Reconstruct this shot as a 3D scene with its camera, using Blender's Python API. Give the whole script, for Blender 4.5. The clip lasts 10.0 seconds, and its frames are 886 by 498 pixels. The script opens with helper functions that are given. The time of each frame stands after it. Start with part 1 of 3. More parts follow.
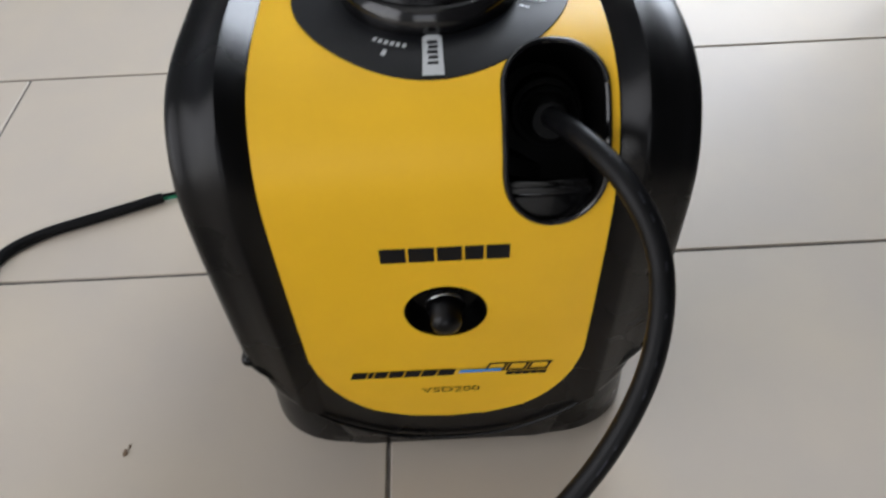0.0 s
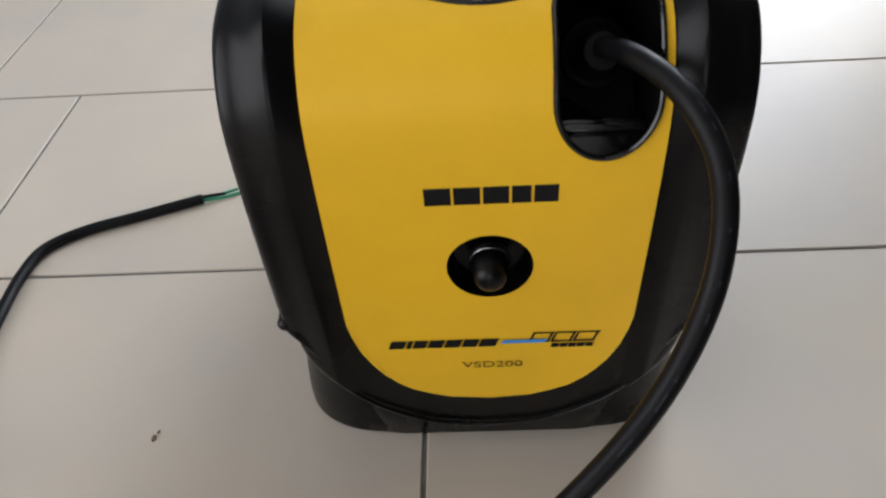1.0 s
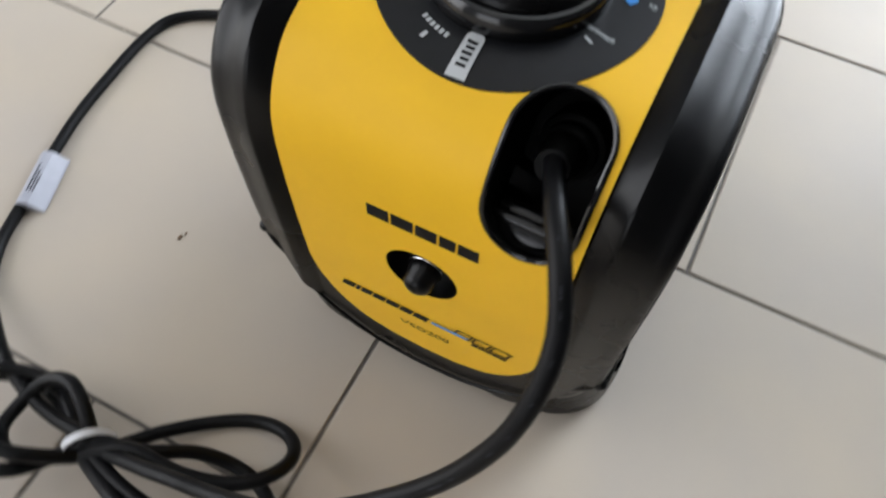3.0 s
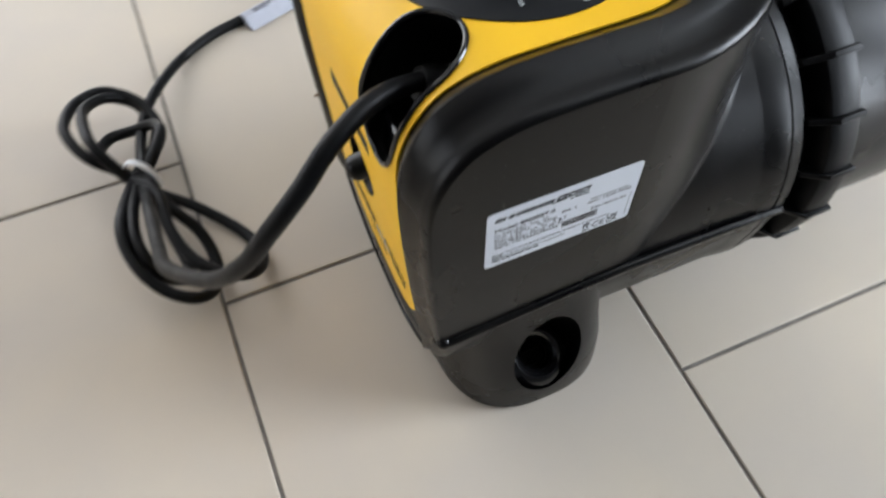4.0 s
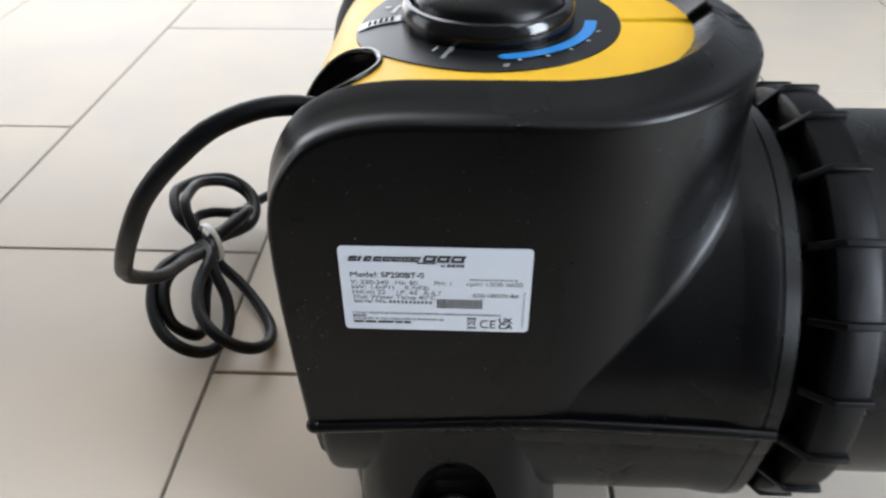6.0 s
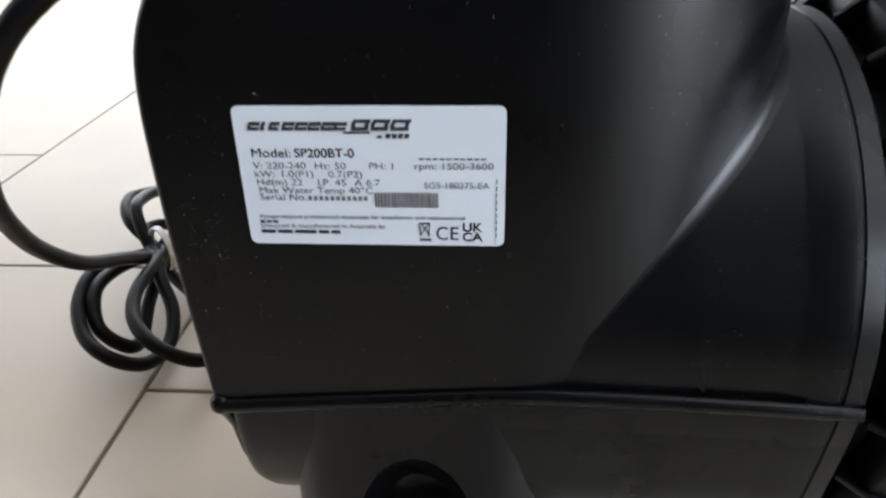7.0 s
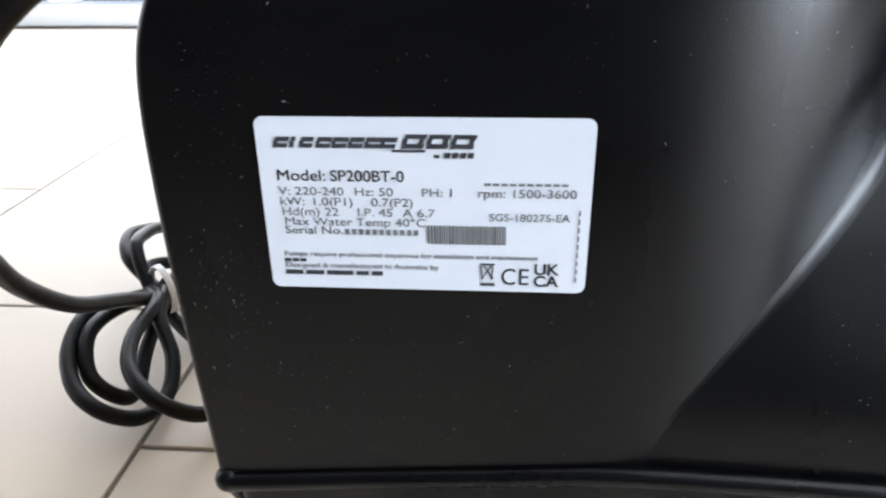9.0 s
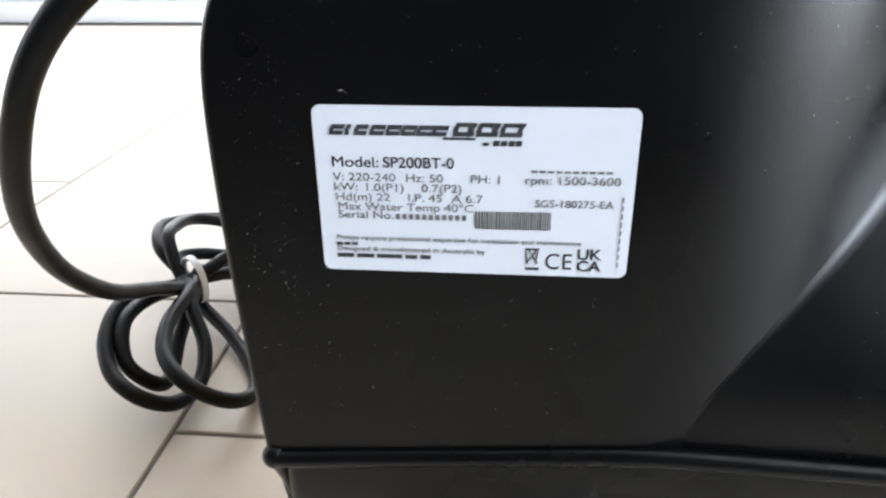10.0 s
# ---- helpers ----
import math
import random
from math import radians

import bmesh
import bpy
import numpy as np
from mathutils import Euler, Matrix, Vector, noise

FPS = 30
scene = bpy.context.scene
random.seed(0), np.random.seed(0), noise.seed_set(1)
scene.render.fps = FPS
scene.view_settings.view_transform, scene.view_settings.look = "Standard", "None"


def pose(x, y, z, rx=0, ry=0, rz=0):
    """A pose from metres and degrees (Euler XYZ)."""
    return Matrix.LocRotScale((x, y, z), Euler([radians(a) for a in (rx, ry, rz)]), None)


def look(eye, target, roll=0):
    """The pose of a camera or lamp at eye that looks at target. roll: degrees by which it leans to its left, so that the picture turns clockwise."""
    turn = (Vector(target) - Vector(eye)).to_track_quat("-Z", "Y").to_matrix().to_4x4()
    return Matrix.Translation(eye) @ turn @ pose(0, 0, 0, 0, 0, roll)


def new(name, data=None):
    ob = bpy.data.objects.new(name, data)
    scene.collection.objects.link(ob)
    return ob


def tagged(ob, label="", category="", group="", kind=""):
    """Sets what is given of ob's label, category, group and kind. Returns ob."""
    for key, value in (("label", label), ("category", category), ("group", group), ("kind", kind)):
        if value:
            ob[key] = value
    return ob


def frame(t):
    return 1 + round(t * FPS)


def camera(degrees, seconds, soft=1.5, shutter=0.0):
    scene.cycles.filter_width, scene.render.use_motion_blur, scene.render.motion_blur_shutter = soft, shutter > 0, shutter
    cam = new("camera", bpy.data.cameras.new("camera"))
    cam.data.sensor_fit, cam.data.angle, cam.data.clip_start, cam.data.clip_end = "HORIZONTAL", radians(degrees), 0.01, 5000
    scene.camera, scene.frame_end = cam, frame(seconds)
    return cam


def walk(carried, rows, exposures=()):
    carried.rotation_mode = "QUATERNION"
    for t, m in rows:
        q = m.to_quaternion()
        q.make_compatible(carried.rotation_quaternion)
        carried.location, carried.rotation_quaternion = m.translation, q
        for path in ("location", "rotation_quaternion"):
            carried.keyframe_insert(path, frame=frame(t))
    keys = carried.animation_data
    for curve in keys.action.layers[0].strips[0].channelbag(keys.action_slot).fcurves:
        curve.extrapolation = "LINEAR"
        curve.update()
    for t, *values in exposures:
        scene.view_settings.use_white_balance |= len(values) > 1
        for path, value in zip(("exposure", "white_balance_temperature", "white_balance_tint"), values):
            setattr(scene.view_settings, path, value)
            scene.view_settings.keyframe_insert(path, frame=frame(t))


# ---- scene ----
cam = camera(61.9, 10.0, soft=2.3, shutter=0.5)
PATH = [
    (0, (0.046, -0.111, 0.473), (0.04, 1.227, -1.013), -3.0),
    (0.5, (0.039, -0.134, 0.452), (-0.028, 1.249, -0.991), -4.7),
    (1, (0.037, -0.143, 0.425), (-0.046, 1.324, -0.932), -4.3),
    (1.5, (0.038, -0.146, 0.394), (-0.067, 1.36, -0.918), -5.0),
    (2, (0.045, -0.14, 0.4), (-0.036, 1.231, -1.054), -2.4),
    (2.2, (0.054, -0.131, 0.42), (-0.004, 1.105, -1.152), -2.3),
    (3.3, (0.1735, -0.0225, 0.532), (-0.363, 0.742, -1.236), 4.35),
    (3.5, (0.2085, -0.0125, 0.519), (-0.398, 0.658, -1.265), 3.15),
    (4, (0.324, 0.059, 0.517), (-0.665, 0.453, -1.176), -1.6),
    (4.1, (0.34, 0.065, 0.507), (-0.689, 0.402, -1.175), -2.0),
    (4.5, (0.385, 0.12, 0.47), (-0.773, 0.216, -1.158), -3.5),
    (5, (0.402, 0.172, 0.473), (-0.908, 0.137, -1.038), -5.1),
    (5.2, (0.397, 0.182, 0.478), (-0.949, 0.214, -1.002), -1.5),
    (6.3, (0.404, 0.207, 0.384), (-1.272, 0.055, -0.697), -1.6),
    (6.5, (0.39, 0.207, 0.354), (-1.324, 0.055, -0.665), -2.1),
    (7, (0.365, 0.227, 0.31), (-1.381, 0.09, -0.655), -1.4),
    (7.5, (0.327, 0.218, 0.289), (-1.442, 0.064, -0.632), -1.2),
    (8, (0.2948, 0.211, 0.2858), (-1.516, 0.009, -0.535), -1.1),
    (8.5, (0.3083, 0.215, 0.2828), (-1.496, 0.055, -0.562), -1.4),
    (9, (0.327, 0.207, 0.29), (-1.471, 0.065, -0.574), -0.8),
    (9.5, (0.33, 0.202, 0.292), (-1.467, 0.055, -0.572), -0.4),
    (10, (0.336, 0.199, 0.29), (-1.457, 0.019, -0.577), -0.8),
]
walk(cam, [(t, look(eye, target, roll)) for t, eye, target, roll in PATH], exposures=[(0, -0.5, 6300, 12), (2, -0.5, 6300, 12), (3.5, -0.13, 6300, 10), (4.5, -0.07, 6280, 10), (5, -0.12, 6250, 10), (6.5, 0.04, 6200, 10), (7, 0.08, 6200, 10), (7.5, 0.32, 6150, 10), (8, 0.5, 6100, 10), (8.5, 0.6, 6080, 10), (10, 0.6, 6150, 10)])

# ---- world and light ----
world = bpy.data.worlds.new("world")
scene.world = world
world.use_nodes = True
wn = world.node_tree
sky = wn.nodes.new("ShaderNodeTexSky")
sky.sky_type = "NISHITA"
sky.sun_disc = False
sky.sun_elevation = radians(40)
sky.sun_rotation = radians(60)
wn.links.new(sky.outputs[0], wn.nodes["Background"].inputs[0])
wn.nodes["Background"].inputs[1].default_value = 0.12


def window_light(name, m, w, h, power, colour):
    lamp = bpy.data.lights.new(name, "AREA")
    lamp.shape, lamp.size, lamp.size_y, lamp.energy, lamp.color = "RECTANGLE", w, h, power, colour
    ob = new(name, lamp)
    ob.matrix_world = m
    return ob


# daylight in the glazed doors of the west and north walls; the south lamp is an added, unseen fill
WEST, EAST, SOUTH, NORTH, TOP = -1.5, 4.2, -3.6, 2.6, 2.5
window_light("door_daylight", look((WEST - 0.03, -0.9, 1.06), (0, -0.9, 1.06)), 1.9, 1.96, 46, (1.0, 0.975, 0.955))
window_light("south_fill_light", look((-0.5, SOUTH - 0.03, 1.06), (-0.5, 0, 1.06)), 1.7, 1.96, 24, (1.0, 0.975, 0.955))
for wx, ww, power in ((1.05, 1.14, 142), (3.30, 0.90, 190)):
    window_light("window_daylight", look((wx, NORTH + 0.05, 1.08), (wx, 0, 1.08)), ww, 2.0, power, (0.86, 0.925, 1.0))


# ---- materials ----
def material(name, base, rough, metal=0.0, vary=0.0, scale=30.0, bump=0.0, bump_scale=600.0, second=None, rough_vary=0.0, spec=0.5):
    m = bpy.data.materials.new(name)
    m.use_nodes = True
    n, l = m.node_tree.nodes, m.node_tree.links
    b = n["Principled BSDF"]
    b.inputs["Base Color"].default_value = (*base, 1)
    b.inputs["Roughness"].default_value = rough
    b.inputs["Metallic"].default_value = metal
    b.inputs["Specular IOR Level"].default_value = spec
    geo = n.new("ShaderNodeNewGeometry")
    if vary or second:
        t1 = n.new("ShaderNodeTexNoise")
        t1.inputs["Scale"].default_value, t1.inputs["Detail"].default_value = scale, 6
        l.new(geo.outputs["Position"], t1.inputs["Vector"])
        ramp = n.new("ShaderNodeMapRange")
        ramp.inputs["From Min"].default_value, ramp.inputs["From Max"].default_value = 0.3, 0.7
        l.new(t1.outputs["Fac"], ramp.inputs["Value"])
        mix = n.new("ShaderNodeMix")
        mix.data_type = "RGBA"
        lo = tuple(c * (1 - vary) for c in base)
        mix.inputs[6].default_value = (*lo, 1)
        mix.inputs[7].default_value = (*(second or tuple(min(1, c * (1 + vary)) for c in base)), 1)
        l.new(ramp.outputs[0], mix.inputs[0])
        l.new(mix.outputs[2], b.inputs["Base Color"])
    if rough_vary:
        t3 = n.new("ShaderNodeTexNoise")
        t3.inputs["Scale"].default_value, t3.inputs["Detail"].default_value = scale * 0.6, 4
        l.new(geo.outputs["Position"], t3.inputs["Vector"])
        r3 = n.new("ShaderNodeMapRange")
        r3.inputs["From Min"].default_value, r3.inputs["From Max"].default_value = 0.3, 0.7
        r3.inputs["To Min"].default_value, r3.inputs["To Max"].default_value = rough - rough_vary, rough + rough_vary
        l.new(t3.outputs["Fac"], r3.inputs["Value"])
        l.new(r3.outputs[0], b.inputs["Roughness"])
    if bump:
        t2 = n.new("ShaderNodeTexNoise")
        t2.inputs["Scale"].default_value, t2.inputs["Detail"].default_value = bump_scale, 3
        l.new(geo.outputs["Position"], t2.inputs["Vector"])
        bn = n.new("ShaderNodeBump")
        bn.inputs["Strength"].default_value, bn.inputs["Distance"].default_value = bump, 0.001
        l.new(t2.outputs["Fac"], bn.inputs["Height"])
        l.new(bn.outputs[0], b.inputs["Normal"])
    return m


M_TILE = material("tile_glaze", (0.535, 0.478, 0.412), 0.48, vary=0.08, scale=7, bump=0.05, bump_scale=260, rough_vary=0.03, spec=0.22, second=(0.55, 0.480, 0.385))
M_GROUT = material("grout", (0.165, 0.15, 0.135), 0.9, vary=0.25, scale=60, bump=0.4, bump_scale=900)
M_WALL = material("wall_paint", (0.28, 0.285, 0.295), 0.8, vary=0.03, scale=5, bump=0.15, bump_scale=300)
# near-black for the added light-blocking screen east of the pump
M_SHADE_SCREEN = material("shade_screen_black", (0.05, 0.05, 0.052), 0.8, vary=0.05, scale=5, bump=0.15, bump_scale=300)
M_CEIL = material("ceiling_paint", (0.82, 0.82, 0.80), 0.9, vary=0.02, scale=4, bump=0.1, bump_scale=200)
M_WHITE = material("white_frame", (0.8, 0.8, 0.8), 0.35, vary=0.02, scale=12)
M_YELLOW = material("yellow_panel", (0.92, 0.535, 0.018), 0.42, vary=0.02, scale=40, bump=0.04, bump_scale=1400, spec=0.3)
M_BLACK = material("black_plastic", (0.0015, 0.0015, 0.0018), 0.29, vary=0.25, scale=25, bump=0.06, bump_scale=1500, rough_vary=0.05, spec=0.25)
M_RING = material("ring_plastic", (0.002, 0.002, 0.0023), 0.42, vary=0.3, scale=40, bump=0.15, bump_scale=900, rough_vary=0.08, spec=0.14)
M_GLOSS = material("glossy_black", (0.004, 0.004, 0.0045), 0.16, vary=0.2, scale=40, spec=0.6)
M_DARK = material("dark_recess", (0.003, 0.003, 0.003), 0.5, vary=0.2, scale=60, spec=0.12)
M_RUBBER = material("cable_rubber", (0.004, 0.004, 0.0045), 0.42, vary=0.3, scale=80, bump=0.12, bump_scale=900, rough_vary=0.08, spec=0.17)
M_LABEL = material("label_paper", (0.68, 0.71, 0.765), 0.45, vary=0.015, scale=60)
M_TAG = material("tag_film", (0.42, 0.43, 0.49), 0.4, vary=0.06, scale=90)
M_INK = material("ink", (0.006, 0.006, 0.007), 0.5, vary=0.2, scale=200, spec=0.2)
M_PLATE_INK = material("plate_print", (0.042, 0.043, 0.048), 0.5, vary=0.3, scale=400, spec=0.2)
M_FAINT_INK = material("faint_print", (0.17, 0.173, 0.18), 0.5, vary=0.3, scale=400, spec=0.2)
M_DIAL = material("dial_print", (0.005, 0.0055, 0.007), 0.4, vary=0.2, scale=90, spec=0.3)
M_BLUE = material("blue_print", (0.03, 0.28, 0.75), 0.4, vary=0.05, scale=90)
M_SILVER = material("silver_print", (0.55, 0.57, 0.58), 0.35, vary=0.05, scale=90)
M_STEEL = material("steel", (0.6, 0.6, 0.6), 0.25, metal=1.0, vary=0.05, scale=90)
M_TIE = material("white_nylon", (0.75, 0.76, 0.78), 0.4, vary=0.03, scale=90)
M_PRINT = material("worn_print", (0.030, 0.031, 0.036), 0.5, vary=0.7, scale=1200, spec=0.1)
M_GREEN = material("green_wire", (0.03, 0.30, 0.16), 0.45, vary=0.1, scale=200)
M_DUST = material("dust", (0.20, 0.195, 0.19), 0.9, vary=0.2, scale=300)
M_CRUMB = material("crumb_brown", (0.16, 0.10, 0.06), 0.8, vary=0.3, scale=600)


# ---- mesh helpers ----
def part(name, bm, mat, parent=None, label="", smooth=True, angle=40):
    me = bpy.data.meshes.new(name)
    bmesh.ops.recalc_face_normals(bm, faces=bm.faces[:])
    bm.to_mesh(me)
    bm.free()
    me.materials.append(mat)
    if smooth:
        me.shade_smooth()
        me.set_sharp_from_angle(angle=radians(angle))
    ob = new(name, me)
    ob.parent = parent
    if label:
        tagged(ob, label)
    return ob


def thing(name, label, category, group="", kind="", at=(0, 0, 0)):
    ob = new(name)
    ob.location = at
    ob.empty_display_size = 0.02
    return tagged(ob, label, category, group, kind)


def box(bm, lo, hi, bevel=0.0):
    m = Matrix.Translation([(a + b) / 2 for a, b in zip(lo, hi)]) @ Matrix.Diagonal([b - a for a, b in zip(lo, hi)] + [1])
    r = bmesh.ops.create_cube(bm, size=1, matrix=m)
    if bevel:
        edges = list({e for v in r["verts"] for e in v.link_edges})
        bmesh.ops.bevel(bm, geom=edges, offset=bevel, segments=3, affect="EDGES", profile=0.5)
    return bm


def spline(points, steps=8):
    p = [Vector(q) for q in points]
    p = [2 * p[0] - p[1], *p, 2 * p[-1] - p[-2]]
    out = []
    for a, b, c, d in zip(p, p[1:], p[2:], p[3:]):
        for k in range(steps):
            u = k / steps
            out.append(0.5 * (2 * b + (c - a) * u + (2 * a - 5 * b + 4 * c - d) * u * u + (3 * b - a - 3 * c + d) * u ** 3))
    return out + [p[-2]]


def tube(bm, pts, radius, sides=12, closed_ends=True):
    """A round bar swept along the points, with a frame carried from point to point."""
    pts = [Vector(p) for p in pts]
    rings, side = [], None
    for i, p in enumerate(pts):
        d = (pts[min(i + 1, len(pts) - 1)] - pts[max(i - 1, 0)]).normalized()
        if side is None:
            side = d.orthogonal().normalized()
        side = (side - d * side.dot(d)).normalized()
        up = d.cross(side)
        r = radius(i / (len(pts) - 1)) if callable(radius) else radius
        rings.append([bm.verts.new(p + r * (math.cos(a) * side + math.sin(a) * up)) for a in (2 * math.pi * k / sides for k in range(sides))])
    for a, b in zip(rings, rings[1:]):
        for k in range(sides):
            bm.faces.new((a[k], a[(k + 1) % sides], b[(k + 1) % sides], b[k]))
    if closed_ends:
        bm.faces.new(rings[0][::-1])
        bm.faces.new(rings[-1])
    return bm


def lathe(bm, profile, centre, axis, sides=64, cap=True):
    """profile: (radius, distance along the axis) pairs."""
    axis = Vector(axis).normalized()
    u = axis.orthogonal().normalized()
    v = axis.cross(u)
    rings = [[bm.verts.new(Vector(centre) + axis * d + r * (math.cos(a) * u + math.sin(a) * v)) for a in (2 * math.pi * k / sides for k in range(sides))] for r, d in profile]
    for a, b in zip(rings, rings[1:]):
        for k in range(sides):
            bm.faces.new((a[k], a[(k + 1) % sides], b[(k + 1) % sides], b[k]))
    if cap:
        bm.faces.new(rings[0][::-1])
        bm.faces.new(rings[-1])
    return bm


def prism(bm, outline, a, b):
    """Closed solid between two copies of an outline (functions of the outline point)."""
    n = len(outline)
    lo, hi = [bm.verts.new(a(p)) for p in outline], [bm.verts.new(b(p)) for p in outline]
    bm.faces.new(lo[::-1])
    bm.faces.new(hi)
    for k in range(n):
        bm.faces.new((lo[k], lo[(k + 1) % n], hi[(k + 1) % n], hi[k]))
    return bm


def cut(ob, cutters):
    """Takes the cutters' solids out of ob's mesh for good, and removes them."""
    for c in cutters:
        mod = ob.modifiers.new("cut", "BOOLEAN")
        mod.operation, mod.solver, mod.object = "DIFFERENCE", "EXACT", c
    deps = bpy.context.evaluated_depsgraph_get()
    deps.update()
    me = bpy.data.meshes.new_from_object(ob.evaluated_get(deps))
    ob.modifiers.clear()
    ob.data = me
    me.shade_smooth()
    me.set_sharp_from_angle(angle=radians(35))
    for c in cutters:
        bpy.data.objects.remove(c)
    return ob


def cutter(bm):
    bmesh.ops.recalc_face_normals(bm, faces=bm.faces[:])
    me = bpy.data.meshes.new("cutter")
    bm.to_mesh(me)
    bm.free()
    return new("cutter", me)


def rounded(w, h, r, n=6):
    out = []
    for cx, cy, a0 in ((w / 2 - r, h / 2 - r, 0), (-w / 2 + r, h / 2 - r, 90), (-w / 2 + r, -h / 2 + r, 180), (w / 2 - r, -h / 2 + r, 270)):
        for k in range(n + 1):
            a = radians(a0 + 90 * k / n)
            out.append((cx + r * math.cos(a), cy + r * math.sin(a)))
    return out


def lettering(name, text, size, m, mat, parent, spread=1.0, bold=0.0, align="LEFT", stretch=1.0):
    cu = bpy.data.curves.new(name, "FONT")
    cu.body, cu.size, cu.space_character, cu.extrude, cu.align_x, cu.offset = text, size, spread, 0.00006, align, bold
    tmp = new(name, cu)
    deps = bpy.context.evaluated_depsgraph_get()
    deps.update()
    me = bpy.data.meshes.new_from_object(tmp.evaluated_get(deps))
    bpy.data.objects.remove(tmp)
    me.transform(m @ Matrix.Diagonal((stretch, 1, 1, 1)))
    me.materials.clear()
    me.materials.append(mat)
    ob = new(name, me)
    ob.parent = parent
    return ob


# ---- room ----
def room():
    t = 0.2
    def wall(name, lo, hi, holes=(), paint=M_WALL, label="plain painted wall of the room"):
        bm = bmesh.new()
        ax = 0 if hi[0] - lo[0] > hi[1] - lo[1] else 1
        def piece(p0, p1, q0, q1):
            l, h = list(lo), list(hi)
            l[ax], h[ax], l[2], h[2] = p0, p1, q0, q1
            if p1 - p0 > 1e-4 and q1 - q0 > 1e-4:
                box(bm, l, h)
        at = lo[ax]
        for a0, a1, z1 in holes:
            piece(at, a0, lo[2], hi[2])
            piece(a0, a1, z1, hi[2])
            at = a1
        piece(at, hi[ax], lo[2], hi[2])
        tagged(part(name, bm, paint, smooth=False), label, "wall", kind="structure")
    wall("wall_west", (WEST - t, SOUTH, 0), (WEST, NORTH, TOP), [(-1.9, 0.1, 2.1)])
    wall("wall_east", (EAST, SOUTH, 0), (EAST + t, NORTH, TOP))
    wall("wall_south", (WEST - t, SOUTH - t, 0), (EAST + t, SOUTH, TOP), [(-1.41, 0.41, 2.1)])
    wall("wall_north", (WEST - t, NORTH, 0), (EAST + t, NORTH + t, TOP), [(0.42, 1.68, 2.1), (2.79, 3.81, 2.1)])
    # unseen screen, added to shade the east floor and darken the side panel's reflections
    wall("shade_screen", (0.64, SOUTH, 0), (0.74, 0.72, TOP), paint=M_SHADE_SCREEN, label="unseen dark screen added to shade the floor and dim reflections")
    tagged(part("ceiling", box(bmesh.new(), (WEST - t, SOUTH - t, TOP), (EAST + t, NORTH + t, TOP + 0.15)), M_CEIL, smooth=False), "plain white plastered ceiling", "ceiling", kind="structure")
    # frames of the glazed door and the window
    door = thing("door_1", "white framed glazed door letting daylight in", "door", kind="structure", at=(WEST, -0.9, 0))
    for lo, hi in (((-0.10, -1.0, 0), (-0.045, -0.94, 2.1)), ((-0.10, 0.94, 0), (-0.045, 1.0, 2.1)), ((-0.10, -0.035, 0.055), (-0.045, 0.035, 2.04)),
                   ((-0.10, -0.94, 2.04), (-0.045, 0.94, 2.1)), ((-0.11, -0.94, 0.0), (-0.035, 0.94, 0.055))):
        part("door_frame", box(bmesh.new(), lo, hi, 0.006), M_WHITE, door)
    for number, wx, h in ((2, 1.05, 0.63), (3, 3.30, 0.51)):
        win = thing(f"door_{number}", "white framed glazed door letting daylight in", "door", kind="structure", at=(wx, NORTH, 0))
        for lo, hi in (((-h, 0.08, 0), (0.06 - h, 0.14, 2.1)), ((h - 0.06, 0.08, 0), (h, 0.14, 2.1)), ((0.06 - h, 0.08, 2.04), (h - 0.06, 0.14, 2.1)), ((0.06 - h, 0.08, 0), (h - 0.06, 0.14, 0.06))):
            part("door_frame", box(bmesh.new(), lo, hi, 0.006), M_WHITE, win)
    # unseen doorway, added only to house the south fill lamp
    door = thing("door_4", "white framed glazed door letting daylight in", "door", kind="structure", at=(-0.5, SOUTH, 0))
    for lo, hi in (((-0.91, -0.10, 0), (-0.85, -0.045, 2.1)), ((0.85, -0.10, 0), (0.91, -0.045, 2.1)), ((-0.85, -0.10, 2.04), (0.85, -0.045, 2.1)), ((-0.85, -0.10, 0), (0.85, -0.045, 0.055))):
        part("door_frame", box(bmesh.new(), lo, hi, 0.006), M_WHITE, door)
    # base of the floor, seen in the joints
    tagged(part("floor", box(bmesh.new(), (WEST - t, SOUTH - t, -0.1), (EAST + t, NORTH + t, -0.0016)), M_GROUT, smooth=False),
           "floor of large beige rectangular tiles with dark joints", "floor", kind="structure")


# ---- the pump ----
XC = 0.0437      # its middle plane
YC = 0.2325      # centre of the rounded rear of the housing
RO = 0.1120      # half width of the housing
ZA = 0.135       # height of the motor's axis
PROFILE = spline([(0, 0.125, 0.030), (0, 0.1245, 0.055), (0, 0.1215, 0.115), (0, 0.1185, 0.17), (0, 0.117, 0.215), (0, 0.1178, 0.25), (0, 0.1235, 0.270), (0, 0.136, 0.2870), (0, 0.152, 0.2955), (0, 0.172, 0.2990), (0, 0.20, 0.2995), (0, YC, 0.2995)], 6)


def resample(pts, step):
    d = [0.0]
    for a, b in zip(pts, pts[1:]):
        d.append(d[-1] + (b - a).length)
    n = max(2, int(round(d[-1] / step)))
    ys, zs = [p.y for p in pts], [p.z for p in pts]
    return [Vector((0, float(np.interp(d[-1] * k / n, d, ys)), float(np.interp(d[-1] * k / n, d, zs)))) for k in range(n + 1)]


PROFILE = resample(PROFILE, 0.004)
NORMALS = []
for i in range(len(PROFILE)):
    d = (PROFILE[min(i + 1, len(PROFILE) - 1)] - PROFILE[max(i - 1, 0)]).normalized()
    NORMALS.append(Vector((0, -d.z, d.y)))
REAR = 14
DEPTH = 0.95     # depth of the rounded rear against its half width


